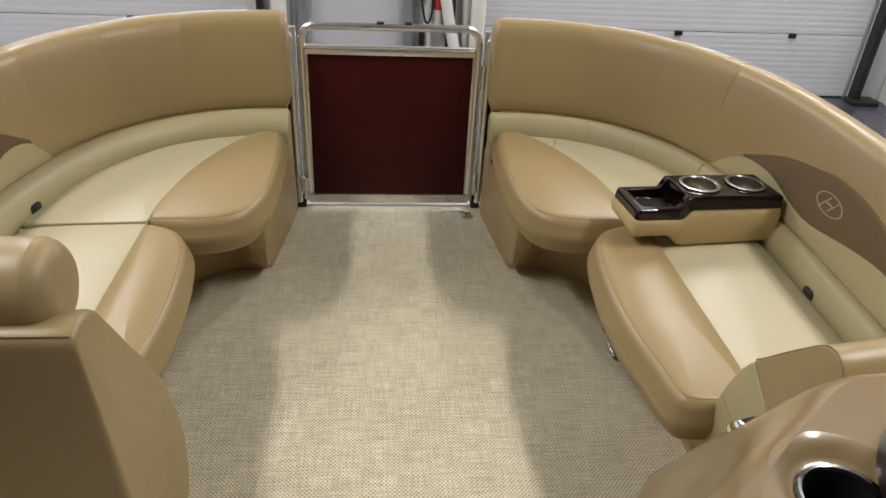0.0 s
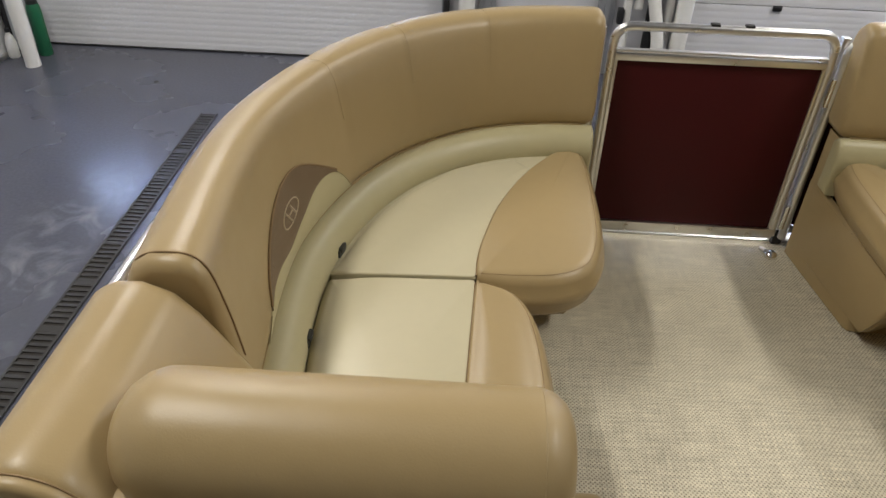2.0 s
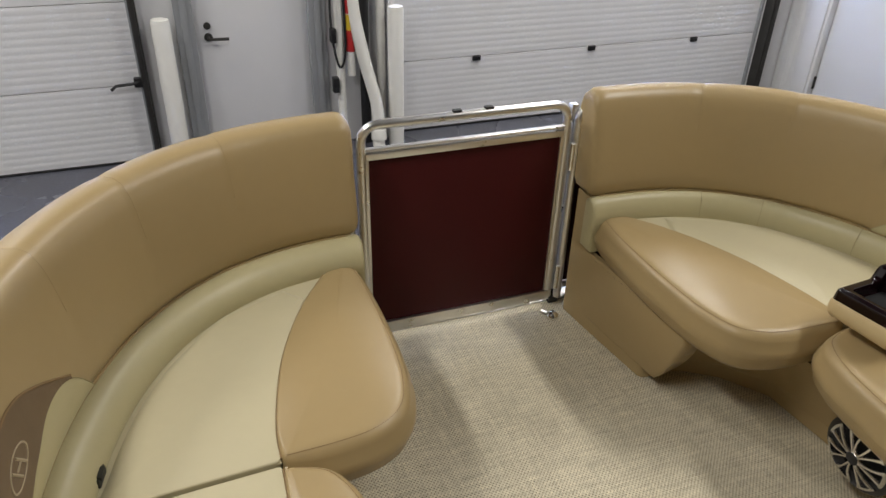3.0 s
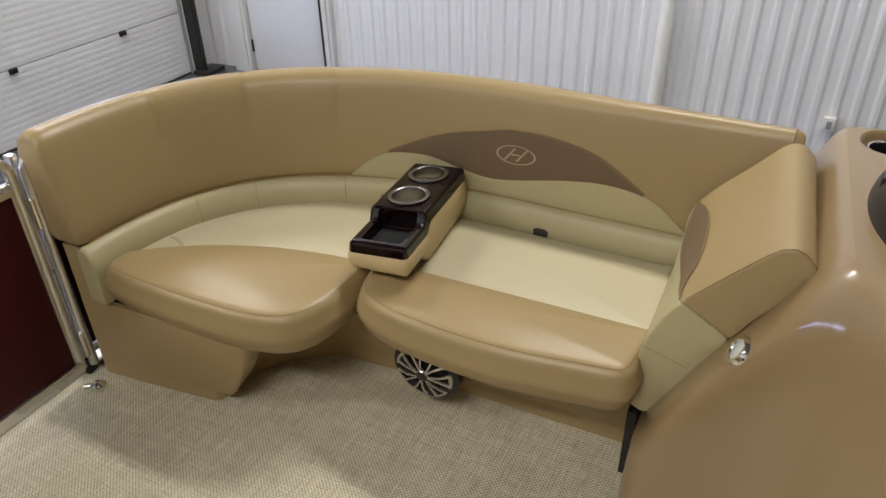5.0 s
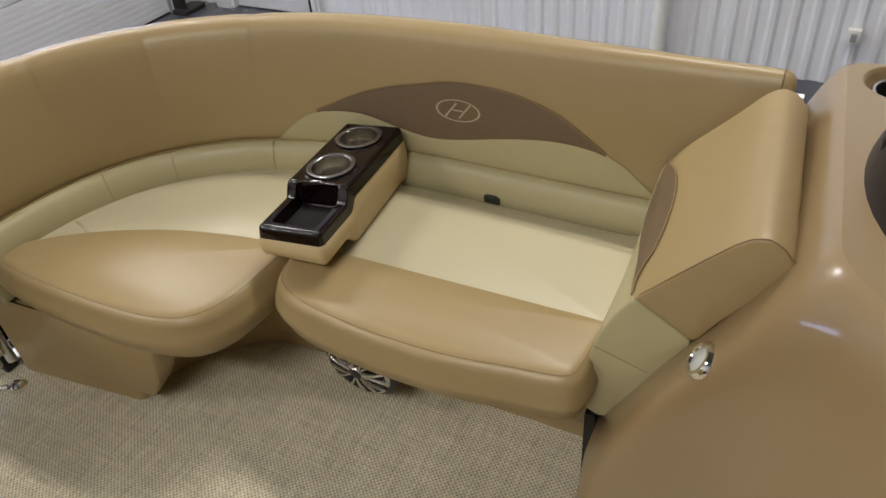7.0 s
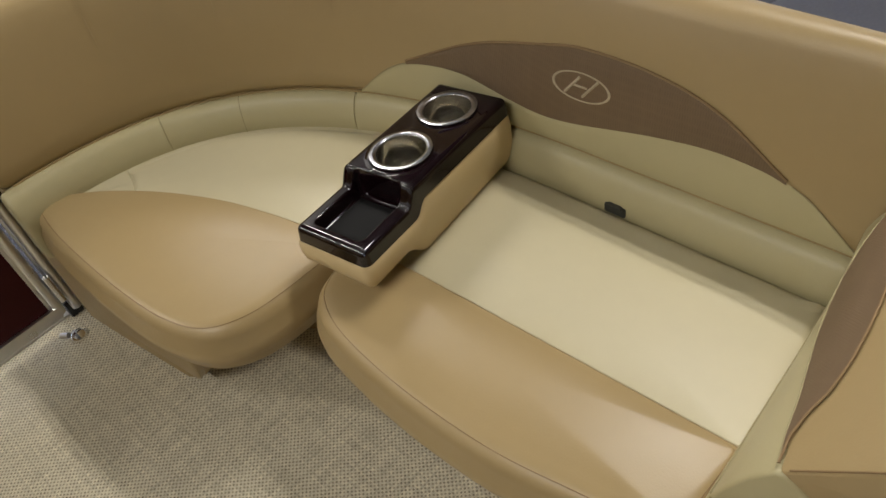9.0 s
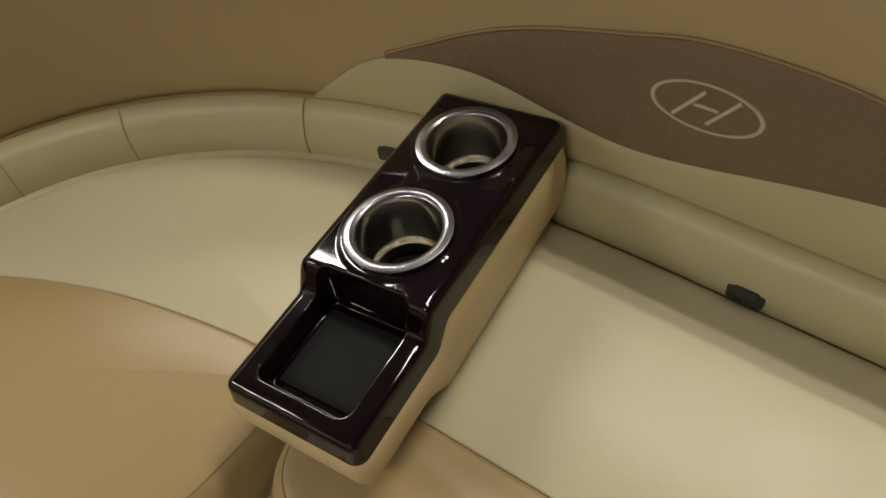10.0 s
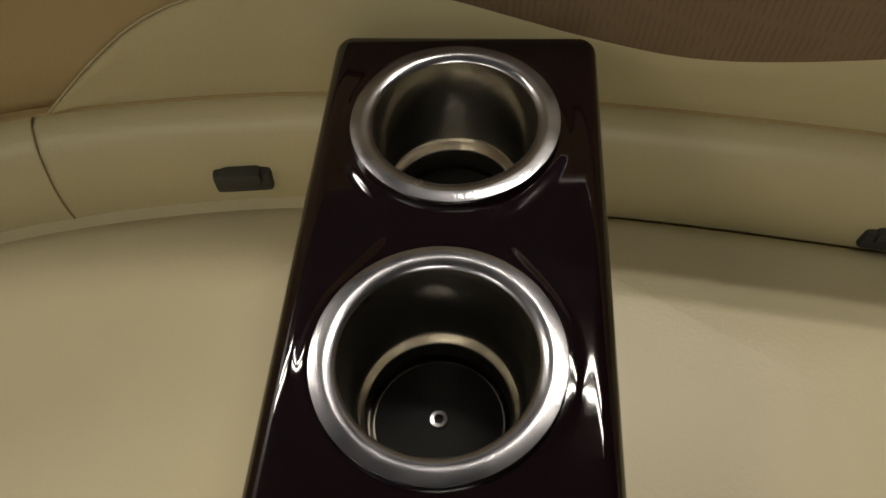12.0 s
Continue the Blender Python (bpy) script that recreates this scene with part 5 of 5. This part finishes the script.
        rows.append([(0.78 + 0.29 * r * math.cos(w), -1.96 + 0.225 * r * math.sin(w) - 0.03 * math.sin(a), ztop + 0.165 * math.sin(a)) for w in np.linspace(0, 2 * math.pi, 49)[:-1]])
    part("instrument_pod", Shape().grid(rows, True, False, False, True), HELMDARK, H, "dark brown instrument pod", angle=60)
    part("pod_clip", Shape().box((0.775, -1.775, ztop + 0.030), (0.805, -1.745, ztop + 0.055), 0.004), BLACK, H, "small black clip")
    # courtesy light on the aisle face
    target = Vector((0.547, -1.600, 0.497))
    i, k = min(((i, k) for i in range(3, 8) for k in range(220)), key=lambda q: (Vector(rows_body[q[0]][q[1]]) - target).length)
    here = Vector(rows_body[i][k])
    along = Vector(rows_body[i][(k + 2) % 220]) - Vector(rows_body[i][k - 2])
    rise = Vector(rows_body[i + 1][k]) - Vector(rows_body[i - 1][k])
    axis = along.cross(rise).normalized()
    if axis.y < 0:
        axis = -axis
    c = here + (target - here) - axis * ((target - here).dot(axis) + 0.006)
    lt = thing_part("courtesy_light", H)
    part("bezel", Shape().lathe([(0.020, 0.0), (0.031, 0.0), (0.031, 0.006), (0.027, 0.012), (0.021, 0.012), (0.019, 0.008)], c, axis, 32), CHROME, lt, "polished round bezel")
    part("lens", Shape().lathe([(0.021, 0.007), (0.015, 0.011), (0.0, 0.012)], c, axis, 28), LENS, lt, "frosted round lens")
    # speaker lower down on the aisle face
    c = Vector((0.288, -1.925, 0.600))
    axis = Vector((-0.69, 0.66, 0.28)).normalized()
    spoked_grille(thing_part("speaker", H), c + axis * 0.004, axis, 0.78)
    # dark sheet stands in for the shade between seat base and helm
    part("kick_gap_shade", Shape().box((0.62, -1.424, 0.003), (0.95, -1.404, 0.20)), GAP_SHADE, H)
    return H


helm()


# ---- port aft end: corner arm, rear panel and roll ----
def port_end():
    E = thing_part("end_panel", port)
    E["label"] = "tan vinyl lounge end with a padded corner arm"
    # corner arm along the railing
    prof = [(-1.055, 0.10), (-1.066, 0.42), (-1.094, 0.51), (-1.134, 0.59), (-1.153, 0.650), (-1.146, 0.688), (-1.118, 0.706), (-1.085, 0.708), (-1.045, 0.693), (-1.015, 0.660), (-0.985, 0.615), (-0.955, 0.565), (-0.93, 0.52), (-0.92, 0.44), (-0.92, 0.10)]
    prof = [tuple(q) for q in resample(prof, 0.015, True)]
    mid = np.mean(np.array(prof), axis=0)
    rows = []
    y0, y1, r = -1.198, -1.520, 0.024
    for y in [y0 - r * k for k in (0, 0.03, 0.1, 0.25, 0.5, 1)] + list(np.linspace(y0 - 0.06, y1 + 0.05, 8)) + [y1 + r * k for k in (1, 0.5, 0.25, 0.1, 0.03, 0)]:
        e = min(y0 - y, y - y1)
        inset = r - math.sqrt(max(0, r * r - (r - e) ** 2)) if e < r else 0
        q = np.array(prof)
        away = mid - q
        ln = np.linalg.norm(away, axis=1)[:, None]
        q = q + away / ln * np.minimum(inset, ln * 0.5)
        rows.append([(a, y, b) for a, b in q])
    part("corner_arm", Shape().grid(rows, True, False, True, True), TAN, E, angle=60)
    part("arm_seam", Shape().tube([(a, y1 + 0.0045, b + 0.001) for a, b in spline([(-1.138, 0.612), (-1.147, 0.650), (-1.141, 0.682), (-1.115, 0.700), (-1.084, 0.702), (-1.048, 0.688), (-1.022, 0.661), (-1.002, 0.645)], 5)], 0.0014, 6), THREAD, E, "stitched seam")
    # rear panel with a rounded top, thicker towards its foot
    rows = []
    x0, x1, r = -1.058, -0.488, 0.014
    prof = [(-1.290, 0.003), (-1.258, 0.05), (-1.232, 0.12), (-1.232, 0.20), (-1.262, 0.33), (-1.318, 0.43), (-1.372, 0.52), (-1.412, 0.588), (-1.436, 0.628), (-1.460, 0.645), (-1.490, 0.650), (-1.512, 0.648), (-1.523, 0.643), (-1.529, 0.634), (-1.530, 0.62), (-1.530, 0.50), (-1.530, 0.30), (-1.530, 0.003)]
    prof = [tuple(q) for q in resample(prof, 0.015, True)]
    mid = np.mean(np.array(prof), axis=0)
    for x in [x0] + list(np.linspace(x0 + 0.05, x1 - 0.05, 10)) + [x1 - r * k for k in (1, 0.5, 0.25, 0.1, 0.03, 0)]:
        e = x1 - x
        inset = r - math.sqrt(max(0, r * r - (r - e) ** 2)) if e < r else 0
        q = np.array(prof)
        away = mid - q
        ln = np.linalg.norm(away, axis=1)[:, None]
        q = q + away / ln * np.minimum(inset, ln * 0.5)
        rows.append([(x + 0.05 * (0.63 - b) * (1 if x > -0.6 else 0), a, max(b, 0.003)) for a, b in q])
    part("rear_panel", Shape().grid(rows, True, False, True, True), TAN, E, angle=60)
    sheet = [(-1.085, 0.003), (-1.112, 0.40), (-1.138, 0.58), (-1.149, 0.640), (-1.142, 0.680), (-1.118, 0.702), (-1.084, 0.704), (-1.048, 0.690), (-1.022, 0.664), (-1.000, 0.645), (-0.96, 0.62), (-0.94, 0.40), (-0.93, 0.003)]
    sh, welt, big = cushion(sheet, 0.0, 0.0165, lambda a, b: 0.009, 0.002, 0.0, 0, 2)
    sh.v = [(a, -1.513 - c, b) for a, b, c in sh.v]
    part("rear_cover", sh, TAN, E, angle=60)
    part("panel_seam", Shape().tube([(x, -1.5225, 0.6436) for x in np.linspace(-1.0, -0.495, 12)], 0.0009, 6), TAN, E, "stitched seam")
    part("screw_cap", Shape().lathe([(0.006, 0), (0.005, 0.003), (0.0, 0.004)], (-1.092, -1.5290, 0.60), (0, -1, 0), 12), ALU, E, "small screw cap")
    return E


port_end()

roll = thing("roll_armrest", "tan vinyl padded roll armrest on the lounge end", "armrest", at=(-0.8, -1.42, 0.6))
rows = []
xa, xb, R, re = -1.026, -0.528, 0.079, 0.06
for x in [xa + re * k for k in (0, 0.03, 0.1, 0.25, 0.5, 0.8, 1.1)] + list(np.linspace(xa + 0.1, xb - 0.06, 10)) + [xb - 0.040 * k for k in (1.1, 0.8, 0.5, 0.25, 0.1, 0.03, 0)]:
    inset = 0
    if x - xa < re:
        inset = re - math.sqrt(max(0, re * re - (re - (x - xa)) ** 2))
    if xb - x < 0.040:
        inset = 0.040 - math.sqrt(max(0, 0.040 ** 2 - (0.040 - (xb - x)) ** 2))
    q = R - inset
    rows.append([(x, -1.425 + q * math.cos(w) * 1.0, 0.664 + q * math.sin(w)) for w in np.linspace(0, 2 * math.pi, 41)[:-1]])
part("roll", Shape().grid(rows, True, False, True, True), TAN, roll, angle=60)
part("end_seam", Shape().tube([(xb - 0.036, -1.425 + (R - 0.0012) * math.cos(w), 0.664 + (R - 0.0012) * math.sin(w)) for w in np.linspace(0, 2 * math.pi, 41)[:-1]], 0.0014, 6, True), TAN, roll, "stitched seam")
